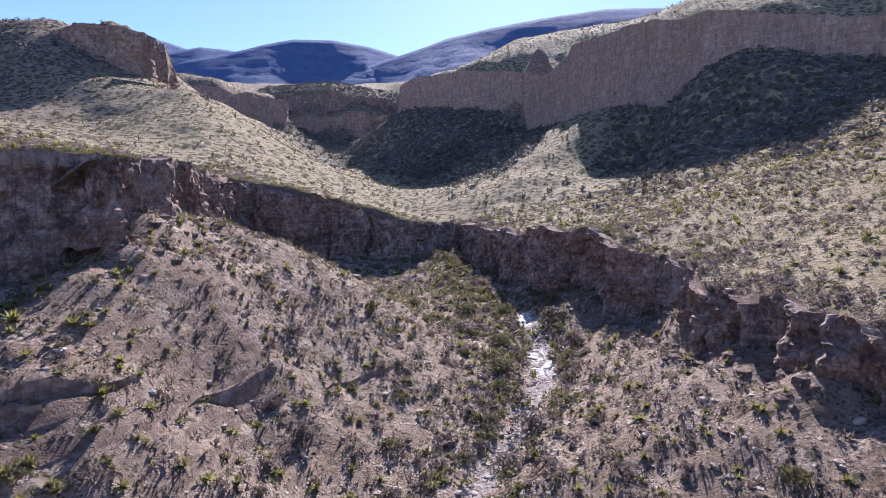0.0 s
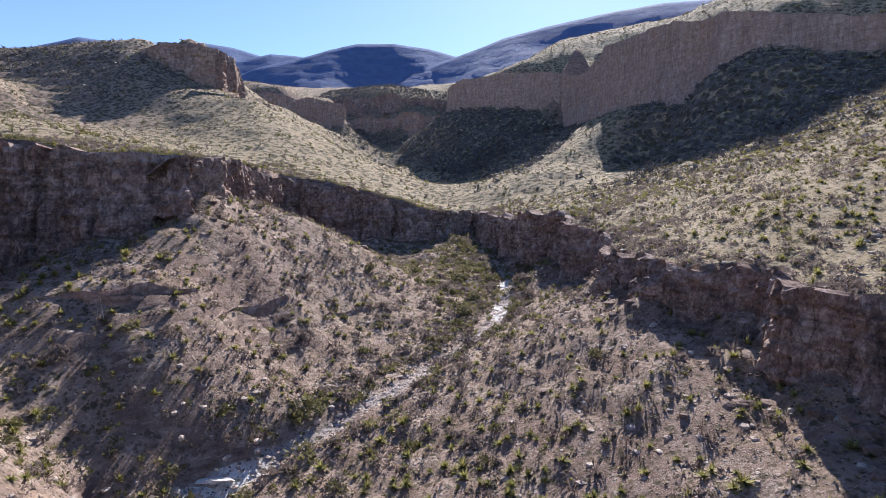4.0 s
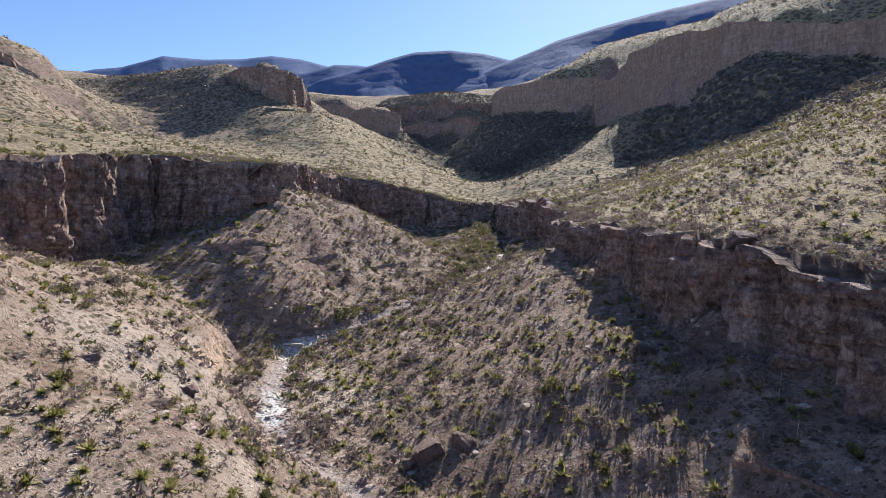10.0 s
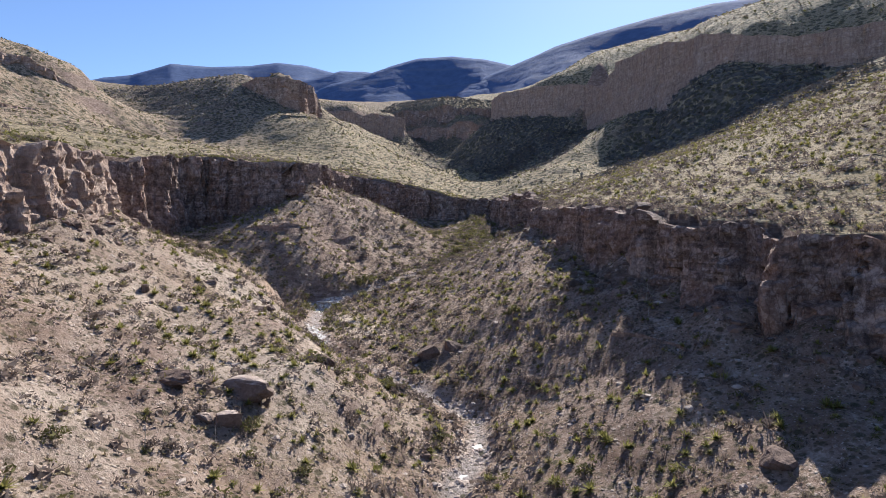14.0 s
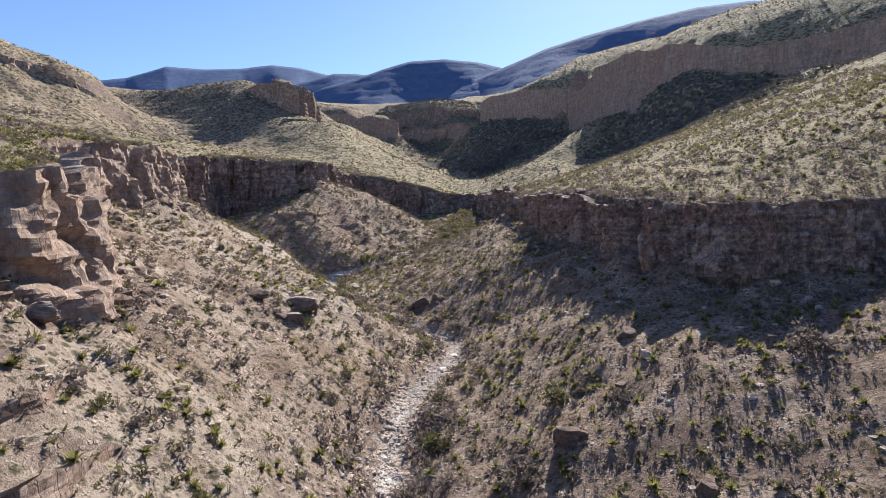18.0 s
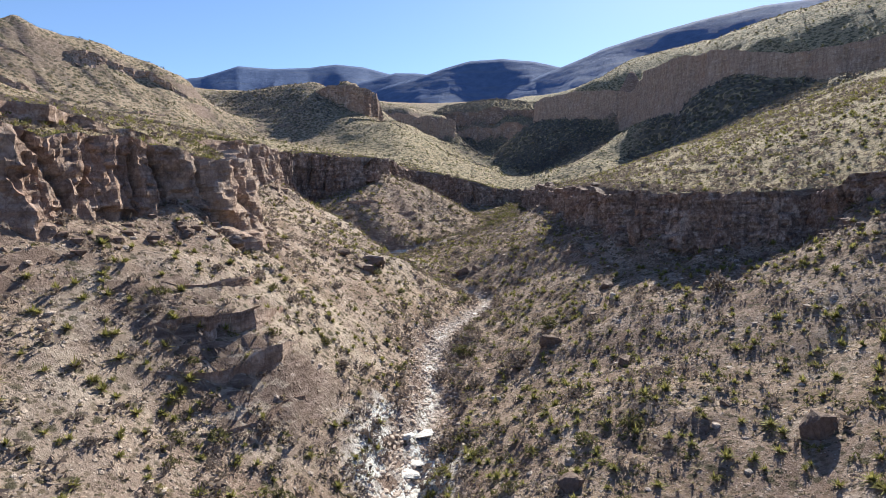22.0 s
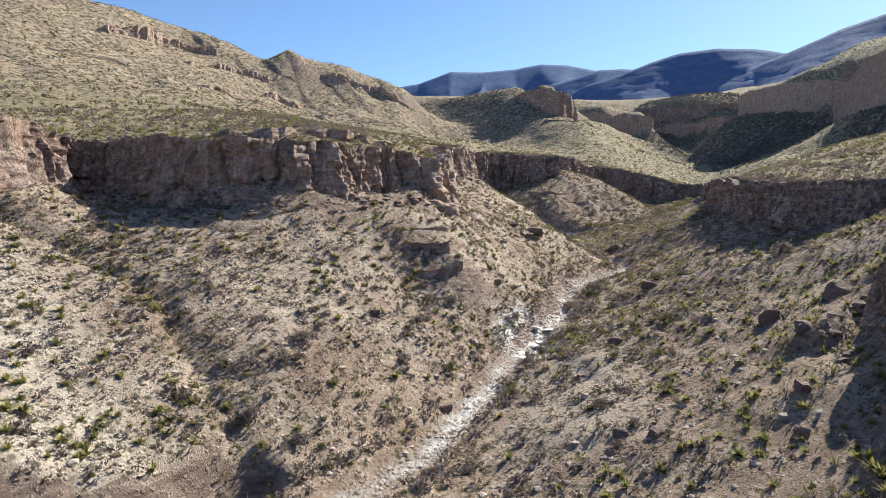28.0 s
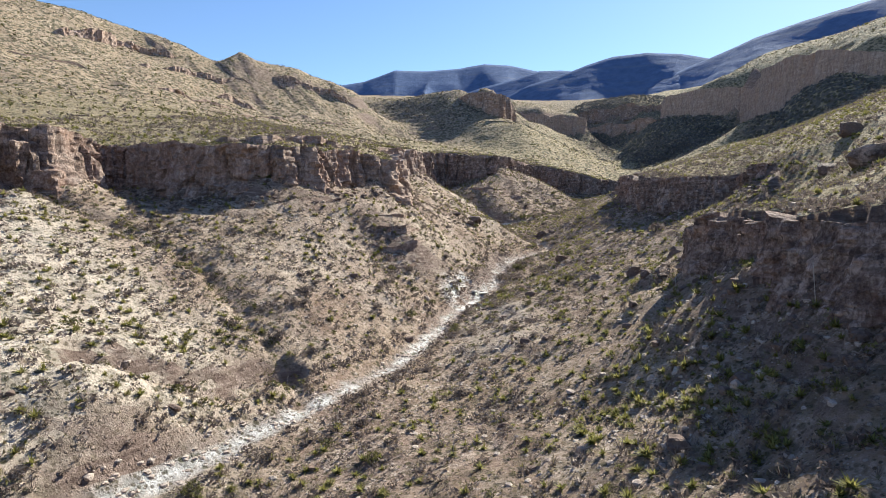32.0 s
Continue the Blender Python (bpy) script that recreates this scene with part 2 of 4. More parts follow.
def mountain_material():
    n = Nodes("hazy_wooded_mountain")
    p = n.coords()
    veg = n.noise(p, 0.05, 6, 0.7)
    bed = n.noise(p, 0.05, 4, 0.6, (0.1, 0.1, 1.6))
    # the blue of distance haze is put into the base colours
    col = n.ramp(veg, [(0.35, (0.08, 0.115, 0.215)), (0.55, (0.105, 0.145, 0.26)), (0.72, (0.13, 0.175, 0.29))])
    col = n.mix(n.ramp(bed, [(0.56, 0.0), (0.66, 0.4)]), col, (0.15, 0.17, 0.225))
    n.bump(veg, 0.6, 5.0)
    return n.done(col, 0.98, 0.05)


GROUND = ground_material()
CLIFF = cliff_material()
CLIFF_PALE = cliff_material("pale_cliff_rock", 0.15, 0.66)
CLIFF_MID = cliff_material("mid_pale_cliff_rock", 0.2, 0.38)
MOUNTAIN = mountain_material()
STONE = stone_material("limestone_rubble", (0.31, 0.245, 0.205), (0.64, 0.545, 0.46))
BOULDER = stone_material("weathered_boulder", (0.10, 0.068, 0.054), (0.30, 0.22, 0.18))
SUNLIT_TOP = stone_material("sunlit_top_boulder", (0.12, 0.085, 0.07), (0.34, 0.26, 0.215), top=(0.56, 0.46, 0.39))
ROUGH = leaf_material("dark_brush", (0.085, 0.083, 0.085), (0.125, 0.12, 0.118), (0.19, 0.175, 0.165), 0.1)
SLAB = stone_material("scoured_limestone", (0.46, 0.43, 0.395), (0.74, 0.71, 0.67), 0.35, 0.5)
SOTOL = leaf_material("sotol_leaves", (0.115, 0.112, 0.03), (0.23, 0.22, 0.06), (0.42, 0.385, 0.13), 0.4)
SHRUB = leaf_material("dry_twigs", (0.09, 0.07, 0.062), (0.175, 0.138, 0.12), (0.30, 0.245, 0.21), 0.3)
GREEN = leaf_material("green_leaves", (0.06, 0.058, 0.026), (0.125, 0.118, 0.045), (0.23, 0.21, 0.08), 0.35)
GRASS = leaf_material("dry_grass", (0.17, 0.135, 0.08), (0.27, 0.22, 0.125), (0.42, 0.355, 0.215), 0.35)
WOOD = stone_material("grey_wood", (0.12, 0.10, 0.085), (0.26, 0.23, 0.20))
STALK = stone_material("dry_stalk", (0.38, 0.34, 0.28), (0.58, 0.53, 0.45))

GRID = 1.0


# ---- noise on arrays ----
def lattice(ix, iy, iz, seed):
    h = (ix * 374761393 + iy * 668265263 + iz * 2147483647 + seed * 1274126177) & 0xFFFFFFFF
    h = ((h ^ (h >> 13)) * 1274126177) & 0xFFFFFFFF
    return ((h ^ (h >> 16)) & 0xFFFF) / 65535.0


def vnoise(x, y, seed=0, z=None):
    """Smooth value noise, -1 to 1."""
    z = np.zeros_like(x) if z is None else z
    fx, fy, fz = np.floor(x), np.floor(y), np.floor(z)
    ix, iy, iz = fx.astype(np.int64), fy.astype(np.int64), fz.astype(np.int64)
    u, v, w = (q * q * (3 - 2 * q) for q in (x - fx, y - fy, z - fz))

    def layer(k):
        a = lattice(ix, iy, iz + k, seed) * (1 - u) + lattice(ix + 1, iy, iz + k, seed) * u
        b = lattice(ix, iy + 1, iz + k, seed) * (1 - u) + lattice(ix + 1, iy + 1, iz + k, seed) * u
        return a * (1 - v) + b * v

    return 2 * (layer(0) * (1 - w) + layer(1) * w) - 1


def fbm(x, y, octaves=4, seed=0, z=None):
    out, amp = np.zeros_like(x), 1.0
    for k in range(octaves):
        f = 2.03 ** k
        out = out + amp * vnoise(x * f + 17.3 * k, y * f - 9.1 * k, seed + k, None if z is None else z * f)
        amp *= 0.5
    return out / (2 - 2 * amp)


def smooth(a, b, v):
    q = np.clip((v - a) / (b - a), 0, 1)
    return q * q * (3 - 2 * q)


# ---- plan: stream bed, cliff lines (x, y, top, foot) and landforms ----
WASH = [
    (4, 176, 20), (9, 150, 16), (16, 117, 12.3), (15.5, 95, 10), (13.7, 78, 8.2), (6, 58, 6), (0.5, 46, 4.5), (-7, 36, 2.2),
    (-13, 27, 0.3), (-8, 13, -0.4), (-2, 1, -1.2), (6, -9, -2.6), (18, -16, -4), (27, -20, -5.5), (31.3, -24, -6.3), (33, -34, -6.9),
    (30.5, -51, -8.2), (32, -66, -10), (37, -80, -11.8), (39, -94, -14), (43, -110, -16), (45.5, -120, -17.8), (49.5, -140, -19.8),
    (51.4, -157, -20), (52, -170, -20.6), (52, -186, -21.5), (56, -215, -23.4), (70, -260, -28), (90, -330, -33),
]
VALLEY = [(-150, 640, 104), (-100, 540, 84), (-88, 480, 74), (-66, 400, 60.5), (-36, 300, 45), (-18, 240, 37), (-6, 208, 31), (2, 190, 27.5)]
LEFT_UPPER = [
    (2, 186, 27, 20), (-6, 167, 27.2, 17.5), (-14, 159, 29.5, 17.5), (-29, 156, 33, 18), (-42, 158, 35.8, 19), (-51, 163, 37.5, 22), (-56, 148, 38, 24), (-51, 123, 37.2, 25), (-45, 100, 36.4, 27), (-42, 82, 37, 28.5),
    (-37, 68, 36.2, 27.5), (-31, 59, 35, 26.5), (-42, 56, 35.6, 22.5), (-53, 58, 37, 19.5), (-62, 55, 38, 17.5), (-66, 45, 36.2, 15.5), (-64, 34, 34.8, 14), (-60, 20, 34, 14), (-54, 6, 32.5, 15),
    (-44, -10, 30.5, 18), (-32, -18, 28.6, 21), (-27, -24, 29.8, 22), (-24, -32, 29.5, 21.5), (-19, -50, 27.5, 19), (-10, -64, 24.5, 16),
]
LEFT_LOWER = [
    (4, -80, 20, 12.3), (6.5, -87, 19.5, 12.3), (3, -100, 21, 13), (2, -112, 20.5, 13.5), (4, -121, 19.5, 13), (-2, -128, 20, 11.8), (-12, -133, 21, 10.5),
    (-30, -139, 20.5, 8), (-35, -146, 20.5, 8), (-28, -154, 21, 9), (-19, -160, 20.5, 10.5), (-21, -175, 20, 9), (-28, -200, 19, 6), (-40, -240, 17, 3), (-60, -330, 12, -3),
]
RIGHT_UPPER = [
    (2, 186, 27, 20), (7, 178, 27.4, 18), (12, 160, 26.8, 15.5), (19, 138, 26.2, 14.5), (24, 122, 26.8, 14.5), (30, 108, 26.8, 15), (33, 90, 24, 15.5), (33, 72, 21.2, 15.5), (35.5, 59, 20.8, 15),
    (40.5, 47, 21, 14.2), (46, 28, 20.8, 13), (48.5, 10, 20.4, 11.5), (54, -4, 19, 10), (58, -16, 17.5, 8.5), (64, -27, 16.5, 7.5), (73, -36, 16, 6.2), (85, -42, 16, 6.5),
    (96, -47, 17, 11), (101, -54, 19, 17.5),
]
RIGHT_LOWER = [
    (103, -68, 14, 14), (99, -84, 6.5, 6.5), (95, -98, 2.5, 2), (93.5, -107, 1.5, -1), (95.5, -115, 3.5, -1.5), (98, -122, 6.0, -1), (107, -140, 5.6, 0), (114, -155, 5.4, 0),
    (123, -172, 6, 0), (134, -192, 6, -1), (150, -225, 8, -2), (180, -330, 5, -4),
]
MESA = [(-212, 322, 127, 126), (-200, 317, 126.5, 122), (-186, 311, 126, 115), (-169, 307, 125, 106), (-160, 307, 122.5, 102), (-156, 316, 121.5, 102), (-158, 350, 121, 108)]
MESA_WEST = [(-345, 352, 139, 100), (-290, 346, 139, 98), (-245, 338, 138, 96), (-212, 322, 127, 110)]
SHELF = [(-224, 425, 132, 122), (-204, 445, 129.5, 113), (-186, 456, 127.5, 108), (-168, 460, 125, 106), (-163, 478, 127, 108), (-150, 492, 126, 108), (-135, 500, 124.5, 109), (-139, 525, 126, 113)]
MID_RIM = [(-225, 700, 163, 161), (-200, 690, 166, 160), (-165, 694, 170, 161), (-125, 686, 170, 160), (-85, 690, 167, 158), (-60, 715, 166, 158), (-40, 760, 166, 160)]
MID_LOW = [(-190, 668, 137, 133), (-165, 672, 141, 133), (-140, 668, 142, 131), (-118, 655, 142, 129), (-95, 652, 142, 128), (-72, 660, 142, 130), (-50, 690, 144, 134), (-30, 735, 147, 138)]
ESCARP = [
    (-26, 512, 131, 110), (-36, 470, 129.5, 110), (-22, 430, 128.5, 108), (8, 412, 128.5, 107.5), (38, 394, 125, 104), (56, 378, 121, 98), (66, 352, 115, 92), (72, 332, 124, 88.5), (90, 288, 122.5, 90), (112, 245, 115, 94),
    (130, 226, 107, 94), (150, 212, 101, 89), (172, 200, 102, 88), (200, 182, 104, 88), (280, 160, 112, 96),
]
# spurs, hollows and slopes inside the canyon
SPUR_SLOPES = [
    (-23, 85, 25.5), (-16, 92, 21), (-8, 98, 15.5), (-3, 102, 12.4), (-26, 126, 16), (-9, 132, 13.5), (-38, 138, 18.5), (-19.3, 51.2, 12.8), (-11.8, 66.3, 10.7), (-12.2, 48.6, 6.6), (-19.4, 37.3, 10.8), (-24, 33, 12.2), (-25.4, 28.9, 10), (-46, 36.5, 17.8), (-25, 42, 17.5),
]
SIDE_VALLEY = [(-36, 12, 15.2), (-27.5, 8, 13), (-19.6, 7.9, 9.9), (-15, 3.5, 5.6), (-20, 23, 2.4), (-28, 19.5, 8.4), (-37, 23, 12.8), (-46, 28, 15)]
UPPER_WEST = [(-9, -20, 10.8), (-4.4, -23.1, 8.1), (1.2, -23.7, 6.3), (-7.6, -10.7, 8.9), (-24.8, -20.6, 20.1), (0.6, -50.3, 8.9), (3.2, -40.1, 6.4), (6.2, -22.9, 3.8), (17.5, -37.6, 2), (12.5, -48.5, 3.4), (3, -61, 8), (15.5, -94.7, 7.5), (25.3, -65.6, -3.2), (30.6, -84.6, -6.2)]
UPPER_EAST = [
    (21, -7, -2.4), (3, 23.4, 0.9), (18, 100.4, 12.4), (26.4, 59, 13.3), (30, 45, 13.3), (31.7, 34.4, 11.6), (19, 40.8, 7), (42.7, 10.3, 10.5), (46, -3.8, 8.2), (57, -21.7, 7), (39.4, -14.1, 1.6), (53.1, -35.8, 0.6), (45.3, -39.3, -3.6), (71, -55, 2),
    (46.4, -61.3, -9), (60.2, -58.7, -1.9), (73.5, -68.5, -0.6), (67.7, -80.9, -5.5), (44.9, -69.7, -11.3), (51.6, -67, -7.2), (82, -79, 0.6), (65.9, -89.3, -6.3), (81.9, -85.8, -2.2), (78, -97, -6), (54, -91, -10.4),
]
LOWER_WEST = [
    (18, -115, 2.4), (18.6, -108.8, 4.3), (28.6, -102.9, -1.6), (31.2, -103.7, -6), (24, -114.2, -4), (10.5, -142.5, 1.5), (24.2, -136.7, -5.2), (34.8, -135.5, -10.3), (33, -147.9, -9.9), (38.3, -123.5, -12.1), (-9.5, -142.2, 6.5), (14.1, -158.5, -3.8),
    (31.9, -155.2, -11.3), (45.1, -155.1, -17.7), (10.2, -172.9, -1.2), (29.7, -180.2, -9), (45.7, -187.4, -13), (41.5, -174.7, -14.3), (25, -206, -6), (44, -206, -14), (8, -222, 2),
]
LOWER_EAST = [(56, -107.6, -12.6), (68.3, -103.7, -10.9), (78.7, -116.9, -9.6), (65.5, -120.5, -13.9), (63.5, -127.3, -14.8), (89, -137, -10), (72, -149, -18.4), (97.2, -137.4, -3), (96.7, -149.7, -7.8), (92.9, -155.5, -13.6), (104, -162.5, -8.9), (97, -177, -16.5), (110, -184, -10.5), (106, -173, -11), (82, -172, -19)]
INSIDE = SPUR_SLOPES + SIDE_VALLEY + UPPER_WEST + UPPER_EAST + LOWER_WEST + LOWER_EAST
# benches, hillsides and crests outside it
OUTSIDE_WEST = [
    (-36, -45, 32.6), (-19, -88, 28), (-15, -77, 26), (-6, -115, 23.6), (-30, -110, 28), (-60, -110, 33), (-80, -40, 40), (-90, 30, 41), (-100, 100, 46), (-80, 160, 45), (-277, 86, 96), (-329, 54, 128), (-331, 26, 129),
    (-271, 127, 100), (-265, 97, 90), (-318, 120, 128), (-222, 205, 76), (-347, 11, 146), (-336, 70, 143), (-312, 120, 141), (-292, 170, 134.5), (-262, 214, 121), (-242, 238, 96), (-430, 60, 172), (-430, 200, 150), (-360, 250, 118), (-380, -100, 150), (-240, -60, 84), (-180, 40, 62), (-170, 120, 62),
]
OUTSIDE_NORTH = [
    (-119, 280, 85), (-92, 240, 66), (-70, 205, 50), (-38, 232, 44), (-140, 235, 64), (-200, 250, 80), (-190, 285, 103), (-160, 270, 88), (-250, 300, 115), (-290, 306, 119), (-330, 312, 123), (-215, 290, 107), (-213, 262, 90), (-270, 262, 97), (-172, 324, 130), (-189, 331, 134), (-220, 338, 137), (-255, 345, 139), (-290, 350, 139.5), (-330, 355, 139),
    (-400, 380, 142), (-222, 490, 145), (-178, 515, 139), (-148, 512, 133), (-90, 330, 67), (-95, 420, 84), (-150, 420, 104), (-114, 480, 85), (-60, 330, 57), (66, 294, 78), (55, 262, 66), (45, 250, 58), (25, 216, 43), (-20, 400, 76), (15, 330, 64), (-10, 330, 56), (82, 236, 51), (32, 292, 55), (94, 262, 66), (61, 300, 77), (63, 271, 73.4),
]
OUTSIDE_EAST = [
    (49, 60, 26), (61, 52, 28.6), (81, 79, 38), (78, 65, 36.6), (95, 55, 39), (83, 7, 27.4), (144, 137, 72), (150, 190, 76), (101, -50, 20.4), (84, -37, 17), (68, 131, 39.7), (60, -2, 21), (110, 200, 64), (112, 100, 52),
    (120, 20, 43), (130, -40, 36), (125, -90, 22), (130, -130, 17), (200, 60, 86), (220, -40, 70), (200, -130, 42), (180, -220, 20), (260, -250, 40), (300, 80, 110), (120, 290, 128), (160, 250, 116), (220, 220, 121), (60, 385, 137), (10, 435, 136), (120, 380, 148), (300, 240, 165), (320, -80, 90),
]
OUTSIDE_FAR = [(-147, 740, 193), (-73, 705, 168), (-202, 725, 178), (-115, 622, 103), (-170, 640, 113), (-150, 655, 120), (-90, 636, 110), (-62, 560, 92), (-57, 470, 90), (-66, 500, 90), (-42, 402, 72), (-260, 640, 170), (-330, 560, 170), (-300, 460, 140), (5, 560, 152), (60, 520, 180), (-120, -220, 32), (-220, -260, 50), (-380, -330, 90), (-100, -330, 20), (0, 800, 220), (-200, 900, 220), (300, 500, 220), (400, 900, 260), (-600, 500, 200), (-600, 900, 260), (-650, 0, 190), (500, 0, 150), (500, -350, 90), (-650, -350, 150)]


def dense(line, step):
    """A line of points, cut into pieces of about that length."""
    line = np.array(line, float)
    out = []
    for a, b in zip(line[:-1], line[1:]):
        n = max(1, int(np.linalg.norm((b - a)[:2]) / step))
        out += [a + (b - a) * k / n for k in range(n)]
    return np.array(out + [line[-1]])


def rounded(line, step, rough, seed, turns=2, sweep=0.0):
    """A cliff line with softened corners and an uneven edge."""
    p = dense(line, step)
    for _ in range(turns * 5):
        p[1:-1] = (p[:-2] + 2 * p[1:-1] + p[2:]) / 4
    d = np.gradient(p[:, :2], axis=0)
    d /= np.linalg.norm(d, axis=1)[:, None]
    nrm = np.c_[-d[:, 1], d[:, 0]]
    s = np.r_[0, np.cumsum(np.linalg.norm(np.diff(p[:, :2], axis=0), axis=1))]
    w = rough * (1.3 * vnoise(s / 26, s * 0, seed + 8) + 2.0 * vnoise(s / 11, s * 0, seed) + 1.1 * vnoise(s / 4.5, s * 0, seed + 1) + 0.5 * vnoise(s / 2.0, s * 0, seed + 2))
    w = w + sweep * (vnoise(s / 42, s * 0, seed + 21) + 0.6 * vnoise(s / 17, s * 0, seed + 22))
    fade = np.minimum(1, np.minimum(s, s[-1] - s) / 6)
    if sweep:
        ends = smooth(0, 26, np.minimum(s, s[-1] - s))
        p[:, 2] = p[:, 3] + (p[:, 2] - p[:, 3]) * ends * (1 - (0.1 if sweep < 2 else 0.45) * np.maximum(0, vnoise(s / 19, s * 0, seed + 24)))
    p[:, :2] += nrm * (w * fade)[:, None]
    p[:, 2] += rough * (0.7 * vnoise(s / 6, s * 0, seed + 3) + 0.45 * vnoise(s / 2.3, s * 0, seed + 4)) * fade
    return p, s, nrm


LEFT, LEFT_S, LEFT_N = rounded(LEFT_UPPER + LEFT_LOWER, 0.45, 1.35, 11)
RIGHT, RIGHT_S, RIGHT_N = rounded(RIGHT_UPPER + RIGHT_LOWER, 0.45, 1.2, 23)
CANYON = np.concatenate([LEFT[::-2][:, :2], RIGHT[1::2, :2]])
WASH_D = dense(WASH, 1.0)


def wash_x(y):
    """Where the stream bed lies at a given y."""
    w = np.array(WASH, float)[::-1]
    return np.interp(y, w[:, 1], w[:, 0])


class Surface:
    """A smooth surface through a few landforms."""

    def __init__(self, anchors, soft):
        a = np.array(anchors, float)
        keep = [0]
        for i in range(1, len(a)):
            if np.min(np.hypot(*(a[keep, :2] - a[i, :2]).T)) > 1.5:
                keep.append(i)
        self.a, self.soft = a[keep], soft
        d = self.kernel(self.a[:, :2])
        n = len(self.a)
        m = np.zeros((n + 1, n + 1))
        m[:n, :n], m[:n, n], m[n, :n] = d - np.eye(n) * 0.6, 1, 1
        self.w = np.linalg.solve(m, np.r_[self.a[:, 2], 0])

    def kernel(self, p):
        return np.sqrt(((p[:, None] - self.a[None, :, :2]) ** 2).sum(-1) + self.soft ** 2)

    def at(self, p):
        out = np.empty(len(p))
        for k in range(0, len(p), 20000):
            out[k : k + 20000] = self.kernel(p[k : k + 20000]) @ self.w[:-1] + self.w[-1]
        return out


def beside(line, away, column):
    """Points on one side of a cliff line, with its top or foot height."""
    p = dense(line, 14)
    d = np.gradient(p[:, :2], axis=0)
    d /= np.linalg.norm(d, axis=1)[:, None]
    return np.c_[p[:, :2] + np.c_[-d[:, 1], d[:, 0]] * away, p[:, column]]


rim_lines = [LEFT_UPPER + LEFT_LOWER, RIGHT_UPPER + RIGHT_LOWER]
foot = np.concatenate([dense(r, 7)[:, [0, 1, 3]] for r in rim_lines])
top = np.concatenate([dense(r, 7)[:, [0, 1, 2]] for r in rim_lines])
INNER = Surface(np.concatenate([dense(WASH, 8), foot, np.array(INSIDE, float)]), 3.0)
OUTER = Surface(
    np.concatenate(
        [top, dense(VALLEY, 40), beside(MESA, 1, 3), beside(MESA, 12, 2), beside(SHELF, 1, 3), beside(SHELF, 12, 2), beside(MID_RIM, 1, 3), beside(MID_RIM, 14, 2), beside(MID_LOW, 1, 3), beside(MID_LOW, 10, 2), beside(ESCARP, 2, 3), beside(ESCARP, 20, 2), beside(ESCARP, -25, 3) - [0, 0, 15]]
        + [np.array(o, float) for o in (OUTSIDE_WEST, OUTSIDE_NORTH, OUTSIDE_EAST, OUTSIDE_FAR)]
    ),
    6.0,
)


def inside(p):
    """Whether points lie between the canyon's cliff lines."""
    x, y = p[:, 0], p[:, 1]
    hit = np.zeros(len(p), bool)
    box = (y > -330) & (y < 183) & (x > -80) & (x < 185)
    xs, ys, h = x[box], y[box], hit[box]
    for (ax, ay), (bx, by) in zip(CANYON, np.roll(CANYON, -1, 0)):
        if ay != by:
            cross = (ay > ys) != (by > ys)
            h ^= cross & (xs < (bx - ax) * (ys - ay) / (by - ay) + ax)
    hit[box] = h
    return hit


def away_from(p, line, reach):
    """Distance from a dense line, up to reach."""
    out = np.full(len(p), float(reach))
    lo, hi = line[:, :2].min(0) - reach, line[:, :2].max(0) + reach
    box = np.flatnonzero(((p > lo) & (p < hi)).all(1))
    for k in range(0, len(box), 20000):
        q = p[box[k : k + 20000]]
        out[box[k : k + 20000]] = np.minimum(reach, np.sqrt(((q[:, None] - line[None, :, :2]) ** 2).sum(-1).min(1)))
    return out


GULLY = dense([(-15, -166), (-1, -160), (15, -154), (28, -156), (40, -158), (50, -163)], 1.0)
SIDE_GULLY = dense([(-50, 31), (-37, 24), (-28, 21), (-20, 22.5), (-13, 26)], 1.0)


# places where beds of rock crop out, and banks that the stream has cut
LEDGES = [(28, -107, 9), (20, -108, 8), (22, -99, 6), (-19, 57, 7), (-15, 51, 7), (-30, 42, 7), (102, -154, 9), (105, -168, 9), (91, -132, 7), (10, -118, 7), (12, -88, 5), (-27, 33, 6), (24, 22, 7), (32, 8, 7), (38, -8, 6), (26, 42, 6), (58, -60, 7), (66, -95, 7), (-6, 82, 7), (34, -62, 5)]
BANKS = [
    (np.array([(-19, 16), (-16, 9), (-13, 2.5), (-8, -3), (-2, -8)], float), 3.0, 3.0),
    (np.array([(42, -184), (45, -177), (47, -170), (46.5, -163)], float), 3.6, 3.0),
    (np.array([(45, -98), (43.8, -90), (42, -82), (40, -74)], float), 1.6, 3.0),
]


def beyond(p, line):
    """Signed distance past a bank's edge, positive on its left going along it, and a fade towards its ends."""
    best, sign, along = np.full(len(p), 1e9), np.zeros(len(p)), np.zeros(len(p))
    for a, b in zip(line[:-1], line[1:]):
        d = b - a
        u = np.clip(((p - a) @ d) / (d @ d), 0, 1)
        q = p - a - u[:, None] * d
        r = np.hypot(q[:, 0], q[:, 1])
        near = r < best
        best = np.where(near, r, best)
        sign = np.where(near, np.sign(d[0] * q[:, 1] - d[1] * q[:, 0]), sign)
    e = np.minimum(np.hypot(*(p - line[0]).T), np.hypot(*(p - line[-1]).T))
    w = 0.5 * vnoise(p[:, 0] / 1.7, p[:, 1] / 1.7, 66)
    return best * sign + w, smooth(0.5, 4.0, e) * (best < 12)


